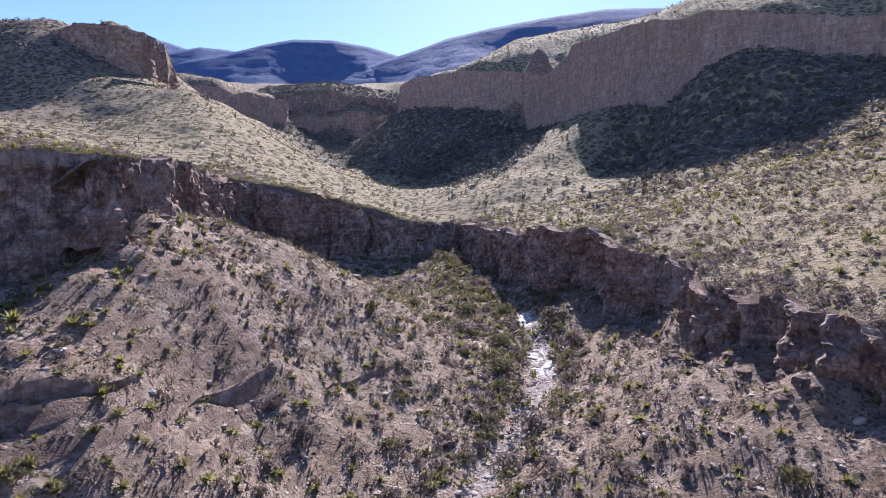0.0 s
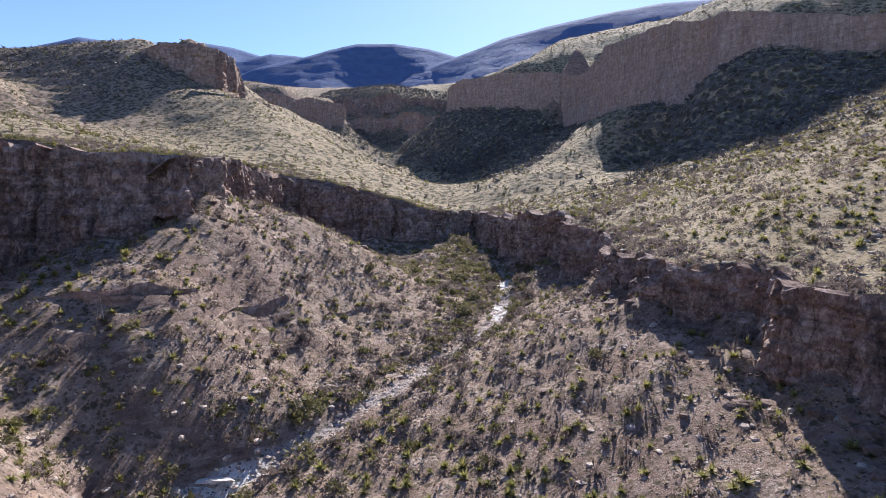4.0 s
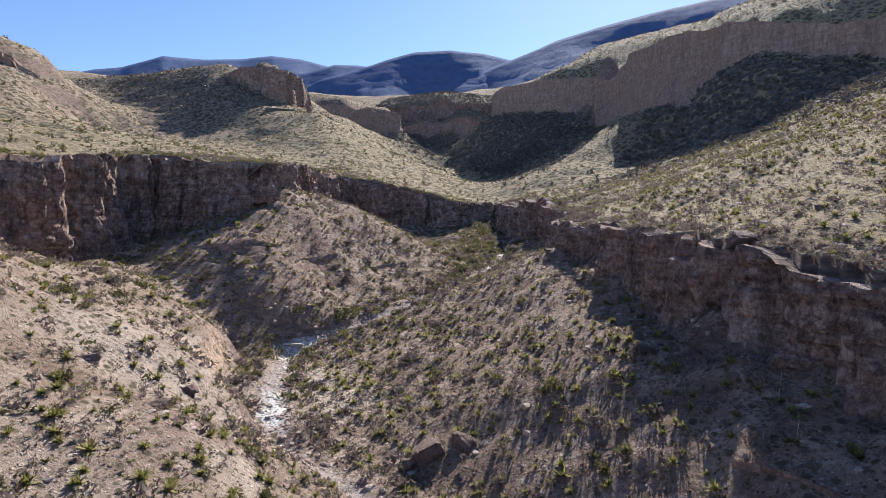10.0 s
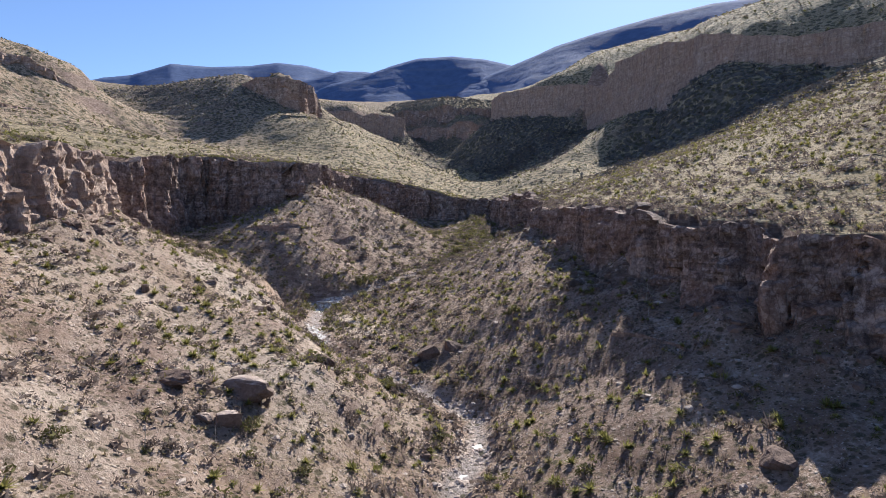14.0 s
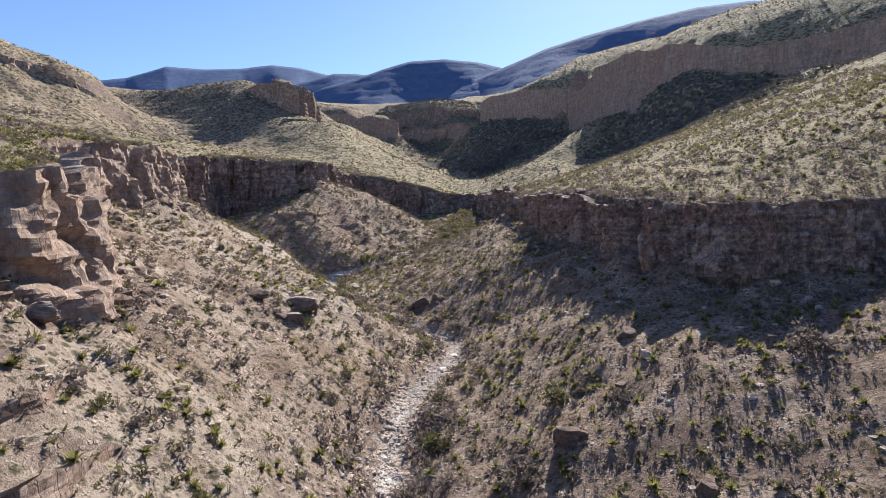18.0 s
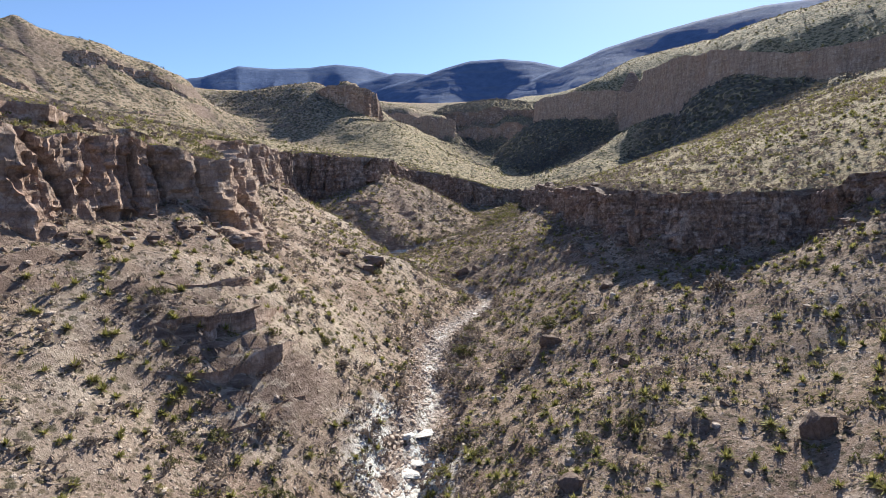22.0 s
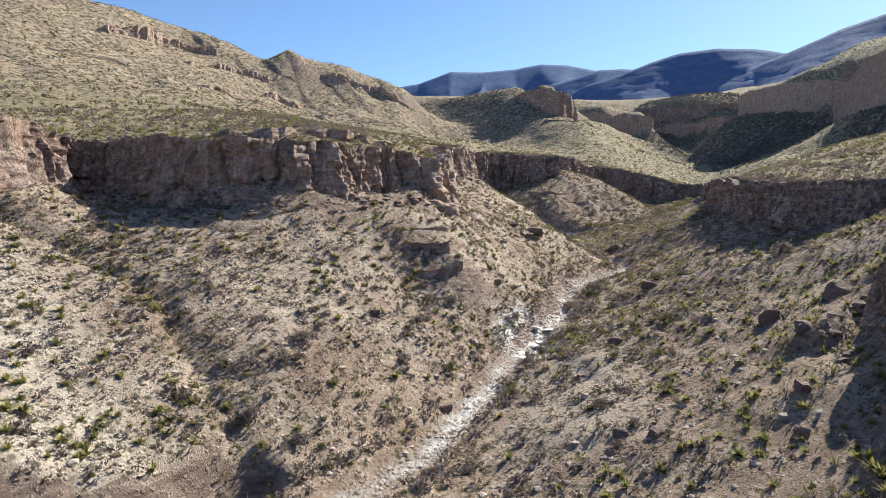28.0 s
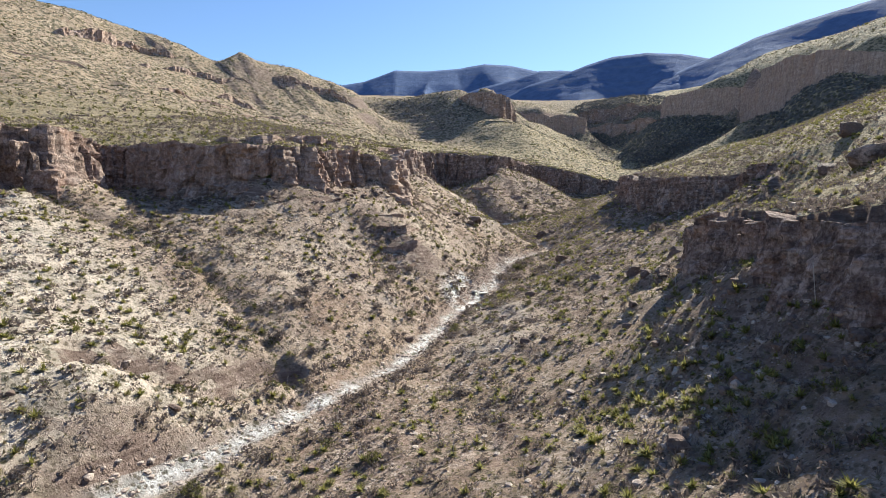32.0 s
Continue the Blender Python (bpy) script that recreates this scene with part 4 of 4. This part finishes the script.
def thin(p, west, east):
    """Keeps a share of the places on each side of the stream bed."""
    return p[rng.random(len(p)) < np.where(p[:, 0] > wash_x(p[:, 1]) + 3, east, west)]


def blades(n, length, width, spread, droop, seed):
    """Narrow leaves that fan out from one root: three corners each."""
    r = np.random.default_rng(seed)
    a, e = r.uniform(0, 2 * math.pi, n), np.arcsin(r.uniform(math.sin(spread), 1, n))
    d = np.c_[np.cos(a) * np.cos(e), np.sin(a) * np.cos(e), np.sin(e)]
    side = np.c_[-np.sin(a), np.cos(a), 0 * a] * width
    L = (length * r.uniform(0.7, 1.1, n))[:, None]
    tip = d * L
    tip[:, 2] -= droop * L[:, 0] * np.cos(e)
    root = d * 0.06
    root[:, 2] += 0.08
    return np.stack([root + side, root - side, tip], 1)


def leaf_dome(n, size, flat, seed, hollow=0.45):
    """Small leaves in an uneven dome: three corners each."""
    r = np.random.default_rng(seed)
    d = r.normal(size=(n, 3))
    d[:, 2] = np.abs(d[:, 2])
    d /= np.linalg.norm(d, axis=1)[:, None]
    lobe = 0.72 + 0.4 * vnoise(d[:, 0] * 2.2 + seed, d[:, 1] * 2.2, seed, d[:, 2] * 2.2)
    c = d * (r.uniform(hollow, 1, n) ** 0.6 * lobe)[:, None]
    c[:, 2] = c[:, 2] * flat + 0.10
    k = r.normal(size=(n, 3, 3)) * size * r.uniform(0.6, 1.3, n)[:, None, None]
    return c[:, None, :] + k


def twigs(n, width, seed):
    """Bare upright twigs: three corners each."""
    r = np.random.default_rng(seed)
    a, e = r.uniform(0, 2 * math.pi, n), r.uniform(0.5, 1.5, n)
    d = np.c_[np.cos(a) * np.cos(e), np.sin(a) * np.cos(e), np.sin(e)]
    start = d * r.uniform(0, 0.45, n)[:, None] * [1, 1, 0.6]
    end = start + (d + r.normal(size=(n, 3)) * 0.25) * r.uniform(0.4, 0.75, n)[:, None]
    side = np.c_[-np.sin(a), np.cos(a), 0 * a] * width
    return np.stack([start + side, start - side, end], 1)


def pebble(seed):
    """A small angular stone of twenty faces."""
    bm = bmesh.new()
    bmesh.ops.create_icosphere(bm, subdivisions=1, radius=1)
    r = random.Random(seed)
    for v in bm.verts:
        v.co = v.co * r.uniform(0.65, 1.15)
        v.co.z *= 0.7
    bm.verts.index_update()
    tri = np.array([[v.co[:] for v in f.verts] for f in bm.faces])
    verts = np.array([v.co[:] for v in bm.verts])
    faces = np.array([[v.index for v in f.verts] for f in bm.faces])
    bm.free()
    return verts, faces


def strew(name, kinds, places, lo, hi, mat, label, category, sink=0.04):
    """Many small things of one sort, joined into one mesh."""
    n = len(places)
    z = ground_at(places)
    size = rng.uniform(lo ** 0.5, hi ** 0.5, n) ** 2
    turn = rng.uniform(0, 2 * math.pi, n)
    pick = rng.integers(0, len(kinds), n)
    vs, fs, base = [], [], 0
    for k, kind in enumerate(kinds):
        verts, faces = (kind.reshape(-1, 3), np.arange(kind.shape[0] * 3).reshape(-1, 3)) if not isinstance(kind, tuple) else kind
        m = np.flatnonzero(pick == k)
        c, s = np.cos(turn[m])[:, None], np.sin(turn[m])[:, None]
        q = np.stack([verts[:, 0] * c - verts[:, 1] * s, verts[:, 0] * s + verts[:, 1] * c, verts[:, 2] * np.ones_like(c)], -1)
        q = q * (size[m][:, None, None] * (1 + 0.25 * rng.uniform(-1, 1, (len(m), 1, 3))))
        q = q + np.c_[places[m], z[m] - sink * size[m]][:, None, :]
        vs.append(q.reshape(-1, 3))
        fs.append((faces[None] + (base + np.arange(len(m))[:, None, None] * len(verts))).reshape(-1, 3))
        base += len(m) * len(verts)
    ob = new(name, mesh_from(name, np.concatenate(vs), np.concatenate(fs), mat))
    return tagged(ob, label, category, kind="stuff")


NEAR_LO, NEAR_HI = np.array([-72.0, -230.0]), np.array([135.0, 190.0])
SHRUBS = [leaf_dome(25, 0.165, 0.75, k, 0.55) for k in range(8)]
BRUSH = [twigs(28, 0.03, k) for k in range(4)]
SOTOLS = [np.concatenate([blades(23, 0.8, 0.085, 0.0, 0.05, k), blades(11, 0.6, 0.12, 0.5, 0.0, 40 + k)]) for k in range(6)]
TUFTS = [blades(6, 1.0, 0.2, 0.25, 0.15, 20 + k) for k in range(5)]
PEBBLES = [pebble(k) for k in range(5)]

strew("dry_shrubs", SHRUBS, thin(scatter(38000, NEAR_LO, NEAR_HI, 1.4, (16, -0.2), 1), 1.0, 0.75), 0.35, 1.25, SHRUB, "low grey-brown desert shrubs on stony slopes", "shrubs")
strew("green_shrubs", SHRUBS, thin(scatter(17000, NEAR_LO, NEAR_HI, 1.2, (22, 0.0), 2), 0.9, 0.8), 0.3, 1.0, GREEN, "low olive-green shrubs among dry brush", "shrubs")
strew("sotol_plants", SOTOLS, thin(scatter(17000, NEAR_LO, NEAR_HI, 1.15, (30, -0.1), 3), 0.85, 1.0), 0.7, 1.5, SOTOL, "yellow-green spiky sotol rosettes on the slopes", "sotol")
strew("bare_brush", BRUSH, scatter(9000, NEAR_LO, NEAR_HI, 1.4, (14, 0.05), 4), 0.5, 1.4, SHRUB, "leafless grey brush on the slopes", "brush")
strew("grass_tufts", TUFTS, thin(scatter(60000, NEAR_LO, NEAR_HI, 1.3, (20, -0.2), 5), 1.0, 0.9), 0.22, 0.6, GRASS, "straw-coloured tufts of dry grass", "grass")
strew("scree", PEBBLES, scatter(12000, NEAR_LO, NEAR_HI, 2.5, (12, -0.05), 6, 0.0), 0.1, 0.6, STONE, "loose angular limestone rubble on the slopes", "stones", 0.2)
bank = np.repeat(WASH_D[:-60, :2], 14, 0)
bank = bank + rng.normal(0, 3.4, bank.shape)
bank_d = away_from(bank, WASH_D, 9)
strew("streamside_brush", SHRUBS + BRUSH, bank[(bank_d > 2.0) & (bank_d < 8) & (rng.random(len(bank)) < 0.42)], 0.5, 1.6, SHRUB, "dense dry brush along the stream bed", "brush")
strew("stream_cobbles", PEBBLES, bank[(bank_d < 2.3) & (rng.random(len(bank)) < 0.75)], 0.1, 0.6, STONE, "pale cobbles in the dry stream bed", "stones", 0.25)
bar = np.repeat(WASH_D[(WASH_D[:, 1] < -48) & (WASH_D[:, 1] > -108), :2], 26, 0)
bar = bar + rng.normal(0, 2.6, bar.shape)
strew("gravel_bar", PEBBLES, bar, 0.08, 0.5, STONE, "pale gravel and blocks spread beside the stream bed", "stones", 0.25)
gorge = np.array([(8, 150)]) + rng.normal(0, 1, (420, 2)) * [9, 26]
gorge = gorge[inside(gorge)]
strew("gorge_thicket", SHRUBS, gorge, 0.7, 1.9, GREEN, "green thicket on the floor of the gorge", "shrubs")

gully = np.repeat(np.concatenate([GULLY, SIDE_GULLY])[:, :2], 2, 0)
strew("gully_brush", SHRUBS, gully + rng.normal(0, 2.0, gully.shape), 0.4, 1.2, GREEN, "dark green brush in the side gullies", "shrubs")

# steep broken ground below the lower cliff
broken = np.array([(99, -158)]) + rng.normal(0, 1, (520, 2)) * [7, 12]
strew("sotol_thicket", SOTOLS, broken[:190], 0.8, 1.5, SOTOL, "crowded yellow-green sotols on a broken slope", "sotol")
strew("pale_rubble", PEBBLES, broken[190:], 0.12, 0.6, STONE, "pale angular blocks on a broken slope", "stones", 0.25)

# far slopes: coarser clumps
FAR_LO, FAR_HI = np.array([-460.0, -260.0]), np.array([330.0, 760.0])
far_clumps = rng.uniform(FAR_LO, FAR_HI, (52000, 2))
near_box = ((far_clumps > NEAR_LO) & (far_clumps < NEAR_HI)).all(1)
far_clumps = far_clumps[~near_box]
far_clumps = far_clumps[tilt_of(far_clumps) < 1.2]
CLUMPS = [leaf_dome(6, 0.42, 0.7, 60 + k, 0.2) for k in range(5)]
half = rng.random(len(far_clumps)) < 0.45
strew("hillside_shrubs", CLUMPS, far_clumps[half], 0.4, 1.2, SHRUB, "countless small grey shrubs on far hillsides", "shrubs")
strew("hillside_greenery", CLUMPS, far_clumps[~half], 0.4, 1.3, GREEN, "countless dark green bushes on far hillsides", "shrubs")

# brush clumps on the same slopes, packed to deepen the shade there
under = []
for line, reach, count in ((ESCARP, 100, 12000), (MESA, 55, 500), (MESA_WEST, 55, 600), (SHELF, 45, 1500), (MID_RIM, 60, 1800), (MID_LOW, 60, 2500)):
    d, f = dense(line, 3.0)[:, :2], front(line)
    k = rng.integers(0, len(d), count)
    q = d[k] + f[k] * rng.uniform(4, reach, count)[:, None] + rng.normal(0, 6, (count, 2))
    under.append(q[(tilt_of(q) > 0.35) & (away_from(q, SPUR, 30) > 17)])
strew("talus_brush", CLUMPS, np.concatenate(under), 0.8, 1.9, ROUGH, "dark brush that deepens the shade below far cliffs", "shrubs")

dome = rng.uniform((-235, 685), (-55, 800), (3600, 2))
strew("hilltop_brush", CLUMPS, dome, 0.9, 2.3, ROUGH, "dark bushes over a domed far hill", "shrubs")
thicket = bank[(bank_d > 1.3) & (bank_d < 6) & (bank[:, 1] > 5) & (bank[:, 1] < 125) & (rng.random(len(bank)) < 0.22)]
strew("streamside_thicket", SHRUBS, thicket, 0.7, 1.7, GREEN, "grey-green thicket beside the stream bed", "shrubs")

# brush along the cliff tops and at their feet
for line, nrm, side in ((LEFT, LEFT_N, 1), (RIGHT, RIGHT_N, -1)):
    k = rng.integers(0, len(line), 2600)
    back = line[k, :2] - side * nrm[k] * rng.uniform(0.1, 5, len(k))[:, None]
    strew("rim_shrubs", SHRUBS, back, 0.3, 1.0, GREEN if side > 0 else SHRUB, "shrubs along the edge of a cliff", "shrubs")
    k = rng.integers(0, len(line), 1100)
    front = line[k, :2] + side * nrm[k] * rng.uniform(2.5, 8, len(k))[:, None]
    strew("foot_rubble", PEBBLES, front, 0.2, 1.1, BOULDER, "fallen blocks at the foot of a cliff", "stones", 0.25)


# ---- boulders, slabs and ledges ----
def stand(name, x, y, size, turn, seed, mat, label, category, sink=0.38, cuts=4, block=0.8, group=""):
    ob = new(name, rock_mesh(name, (size[0] / 2, size[1] / 2, size[2] / 2), seed, mat, cuts, block=block))
    z = float(ground_at(np.array([[x, y]]))[0])
    ob.matrix_world = pose(x, y, z + size[2] * (0.5 - sink), 4 * math.sin(seed), 5 * math.cos(seed), turn)
    return tagged(ob, label, category, group)


dark = "dark weathered boulder on a stony slope"
for k, (x, y, w, d, h, turn, label) in enumerate([
    (13.8, -48, 5.6, 3.4, 2.6, -14, "large dark boulder with a flat top painted pale as sunlit"), (14.8, -33, 2.4, 2, 1.8, 20, dark), (15, -53, 2.0, 1.5, 1.7, 40, "pale pitted boulder below a larger one"),
    (13.6, -54, 1.4, 1.2, 1.1, 0, "small pale boulder below a larger one"), (9, -52, 3.2, 2, 1.6, 10, dark), (21, -7, 3.8, 3.2, 3.0, 30, "grey boulder beside the stream bed"), (24.6, -6, 2.8, 2.6, 2.2, 70, "grey boulder beside the stream bed"),
    (18.8, -9, 2.0, 1.6, 1.4, 15, "grey boulder beside the stream bed"), (51.8, -67.5, 3.4, 2.6, 2.4, 25, dark), (59.2, -47.6, 2.8, 2.4, 2.2, 50, "rounded brown boulder below a cliff"), (62.4, -77.4, 2.4, 1.8, 1.7, 80, dark),
    (12.2, -89.5, 3.4, 1.8, 1.8, 15, "broken pale rock below a cliff"), (78.4, -98.5, 2.9, 2.5, 3.3, 12, "blocky dark boulder standing on a grassy slope"), (86.8, -96, 4.6, 2.8, 2.8, -20, "long dark outcrop among green sotols"),
    (58, -103, 2.8, 2.2, 1.6, 33, dark), (115.7, -58, 5, 4, 4.2, 10, "brown boulder on the hillside"), (117, -100, 7, 4, 4.5, 5, "brown outcrop on the hillside"), (110.9, -79.5, 4.6, 3.6, 3.4, 40, "brown boulder on the hillside"),
    (-7.7, -22, 1.8, 1.3, 1.2, 30, "pale boulder on a gravelly slope"), (54.3, 2.4, 3.8, 3, 2.2, 25, "brown boulder near the cliff edge"), (48.5, 22, 1.6, 1.3, 1.2, 60, "brown boulder near the cliff edge"), (0.4, -23, 1.8, 1.4, 1.2, 0, dark),
    (-2, -16, 2.2, 1.4, 1.1, 22, dark), (63.4, -30.8, 2.6, 2.2, 6.4, 5, "upright rock pillar against a shaded cliff"), (36, -57, 1.6, 1.3, 1.0, 10, "grey boulder beside the stream bed"), (44.5, -103, 2.0, 1.6, 1.2, 60, "grey boulder beside the stream bed"),
    (66, -120, 2.2, 1.7, 1.4, 30, dark), (70, -132, 1.8, 1.5, 1.2, 0, dark), (84, -112, 2.4, 2, 1.6, 20, dark), (30, -128, 1.7, 1.3, 1.1, 45, dark), (104, -160, 3.2, 2.4, 2.2, 45, dark), (100, -168, 2.4, 2.2, 1.6, 15, dark),
]):
    stand("boulder", x, y, (w, d, h), turn, 200 + k, CLIFF if h > 4.4 else SUNLIT_TOP if "pale" in label else BOULDER, label, "boulder", 0.08 if h > 5.5 else 0.46, block=0.65)

picked = 0
for x, y in scatter(900, np.array([-30.0, -215.0]), np.array([110.0, 110.0]), 1.2, (20, 0.15), 91, 2.0):
    if picked < 130 and abs(x) < 118:
        w = rng.uniform(0.7, 1.7)
        stand("stone", x, y, (w, w * rng.uniform(0.6, 0.9), w * rng.uniform(0.45, 0.8)), rng.uniform(0, 180), 300 + picked, STONE if rng.random() < 0.3 else BOULDER, "angular limestone block lying on the slope", "stone", 0.42, 2, 0.85, "fallen blocks on the slopes")
        picked += 1

for k, (x, y, w, d, turn) in enumerate([
    (38.4, -89, 3.0, 2.2, 20), (37.6, -91.5, 2.4, 1.8, 70), (39.4, -93.5, 3.2, 2.0, 5), (39.5, -96.5, 2.6, 2.2, 40), (41.2, -99.5, 3.0, 1.8, 15), (41.0, -103, 2.6, 1.7, 60), (42.2, -106, 2.4, 1.5, 20), (44.2, -98.5, 2.4, 1.5, 35), (43.3, -95.5, 1.8, 1.4, 10),
    (-13.4, 29, 3.6, 2.4, 25), (-11.8, 25.5, 3.0, 2.0, 60), (-9.2, 18, 2.6, 1.8, 10), (-1.5, 1.5, 3.0, 2.0, 45), (13.4, 84, 2.6, 1.8, 30), (14.4, 89, 2.4, 1.8, 0), (15.4, 108, 3.4, 2.2, 20), (33.2, -31, 2.2, 1.6, 10), (32, -38, 2.0, 1.5, 50),
]):
    stand("limestone_slab", x, y, (w * 1.15, d * 1.1, 0.46), turn, 500 + k, SLAB, "bright water-scoured limestone slab in the stream bed", "rock slab", 0.86, 5, 0.8, "slabs in the stream bed")


# ---- plants that stand near enough to be told apart ----
def tri_mesh(name, tris, mat):
    return mesh_from(name, tris.reshape(-1, 3), np.arange(len(tris) * 3).reshape(-1, 3), mat)


def part(name, mesh, parent, label=""):
    ob = new(name, mesh)
    ob.parent = parent
    return tagged(ob, label) if label else ob


def stalk_mesh(seed):
    """A leaning, tapered flower stalk with a ragged head."""
    r = random.Random(seed)
    bm = bmesh.new()
    rings, lean = [], r.uniform(-0.12, 0.12)
    for k in range(7):
        z, w = 0.1 + 3.6 * k / 6, (0.045 - 0.005 * k) * (1.9 if k > 3 else 1)
        rings.append([bm.verts.new((lean * k + w * math.cos(a), 0.02 * k * k * lean + w * math.sin(a), z)) for a in (0, 1.26, 2.51, 3.77, 5.03)])
    for a, b in zip(rings[:-1], rings[1:]):
        for i in range(5):
            bm.faces.new((a[i], a[(i + 1) % 5], b[(i + 1) % 5], b[i]))
    bm.faces.new(rings[-1])
    me = bpy.data.meshes.new("flower_stalk")
    bm.to_mesh(me)
    bm.free()
    me.materials.append(STALK)
    return me


def sotol(seed, stalk):
    root = tagged(new("sotol"), "yellow-green sotol rosette with a dry flower stalk" if stalk else "yellow-green sotol rosette with a skirt of dead leaves", "sotol", "sotols along the stream")
    part("rosette", tri_mesh("rosette", blades(100, 1.0, 0.055, 0.12, 0.12, seed), SOTOL), root)
    skirt = blades(36, 0.7, 0.035, -0.3, 0.45, seed + 50)
    skirt[:, :, 2] += 0.25
    part("leaf_skirt", tri_mesh("leaf_skirt", skirt, GRASS), root, "straw-coloured dead leaves")
    if stalk:
        part("flower_stalk", stalk_mesh(seed), root, "tall bleached flower stalk")
    return root


def shrub(seed, leafy, label):
    root = tagged(new("shrub"), label, "shrub", "shrubs along the stream")
    part("stem", tri_mesh("stem", twigs(60, 0.02, seed), WOOD), root, "bare grey twigs")
    part("foliage", tri_mesh("foliage", leaf_dome(260, 0.08, 0.8, seed, 0.6), leafy), root)
    return root


def spread(kinds, places, lo, hi):
    """Copies of a few built plants at many places."""
    r = random.Random(len(places))
    first = set()
    for x, y in places:
        k = r.choice(kinds)
        z = float(ground_at(np.array([[x, y]]))[0])
        size = r.uniform(lo, hi)
        m = Matrix.LocRotScale((x, y, z - 0.05), Euler((r.uniform(-0.08, 0.08), r.uniform(-0.08, 0.08), r.uniform(0, 6.28))), (size, size, size * r.uniform(0.85, 1.1)))
        if k in first:
            copy_thing(k, m)
        else:
            first.add(k)
            k.matrix_basis = m


def along_stream(n, seed, far=26.0):
    p = scatter(9000, np.array([-30.0, -205.0]), np.array([105.0, 120.0]), 1.0, (26, 0.05), seed, 3.2)
    p = p[away_from(p, WASH_D, far) < far - 0.5]
    return p[:n]


spread([sotol(700, False), sotol(701, False), sotol(702, True)], along_stream(280, 31), 0.6, 1.1)
GREY = "rounded grey desert shrub on a stony slope"
OLIVE = "rounded olive-green shrub on a stony slope"
spread([shrub(720, SHRUB, GREY), shrub(721, SHRUB, GREY), shrub(722, SHRUB, GREY)], along_stream(170, 32), 0.7, 1.5)
spread([shrub(730, GREEN, OLIVE), shrub(731, GREEN, OLIVE)], along_stream(110, 33), 0.7, 1.4)
big = [(-4.5, 51), (6.5, 57), (-13, 55), (-1.3, 105), (-7.3, 40), (3, 96), (6, 100), (9, 92), (20, 88), (19, 100), (4, 112), (10, 64), (8, 80), (47, -70), (36.5, -62), (42, -75), (36, -72), (75, -62), (50, -58)]
spread([shrub(740, GREEN, "large dark green bush near the stream bed"), shrub(741, SHRUB, "large bare bush near the stream bed"), shrub(742, SHRUB, "large bare bush near the stream bed")], big, 1.3, 1.9)
bright = shrub(745, SOTOL, "bright green bush in a gully")
bright.matrix_basis = Matrix.LocRotScale((17.6, -155.4, float(ground_at(np.array([[17.6, -155.4]]))[0]) - 0.1), None, (1.5, 1.5, 1.6))
for k, (x, y, s) in enumerate([(109, -156.5, 1.15), (78.5, -52.4, 0.8), (85.8, -63.9, 0.8), (92, -128, 0.9)]):
    one = sotol(760 + k, True)
    one.matrix_basis = Matrix.LocRotScale((x, y, float(ground_at(np.array([[x, y]]))[0])), Euler((0, 0.05, k)), (s, s, s))


# ---- bedded ledges on the canyon sides ----
for k, (x, y, reach, tall) in enumerate([
    (19, -100, 8, 1.3), (23, -104, 9, 1.6), (27, -106, 9, 1.8), (30, -109, 7, 1.6), (-19, 54, 7, 2.0), (-27, 40, 6, 1.8), (-10, 68, 6, 1.8), (52, -24, 6, 1.8), (92, -133, 5, 1.6), (10, -90, 4, 1.6), (-32, 36, 6, 1.8),
]):
    outcrop(contour(x, y, reach), tall, CLIFF_MID, "low stratified limestone ledge across a slope", 300 + 7 * k, 0.55)
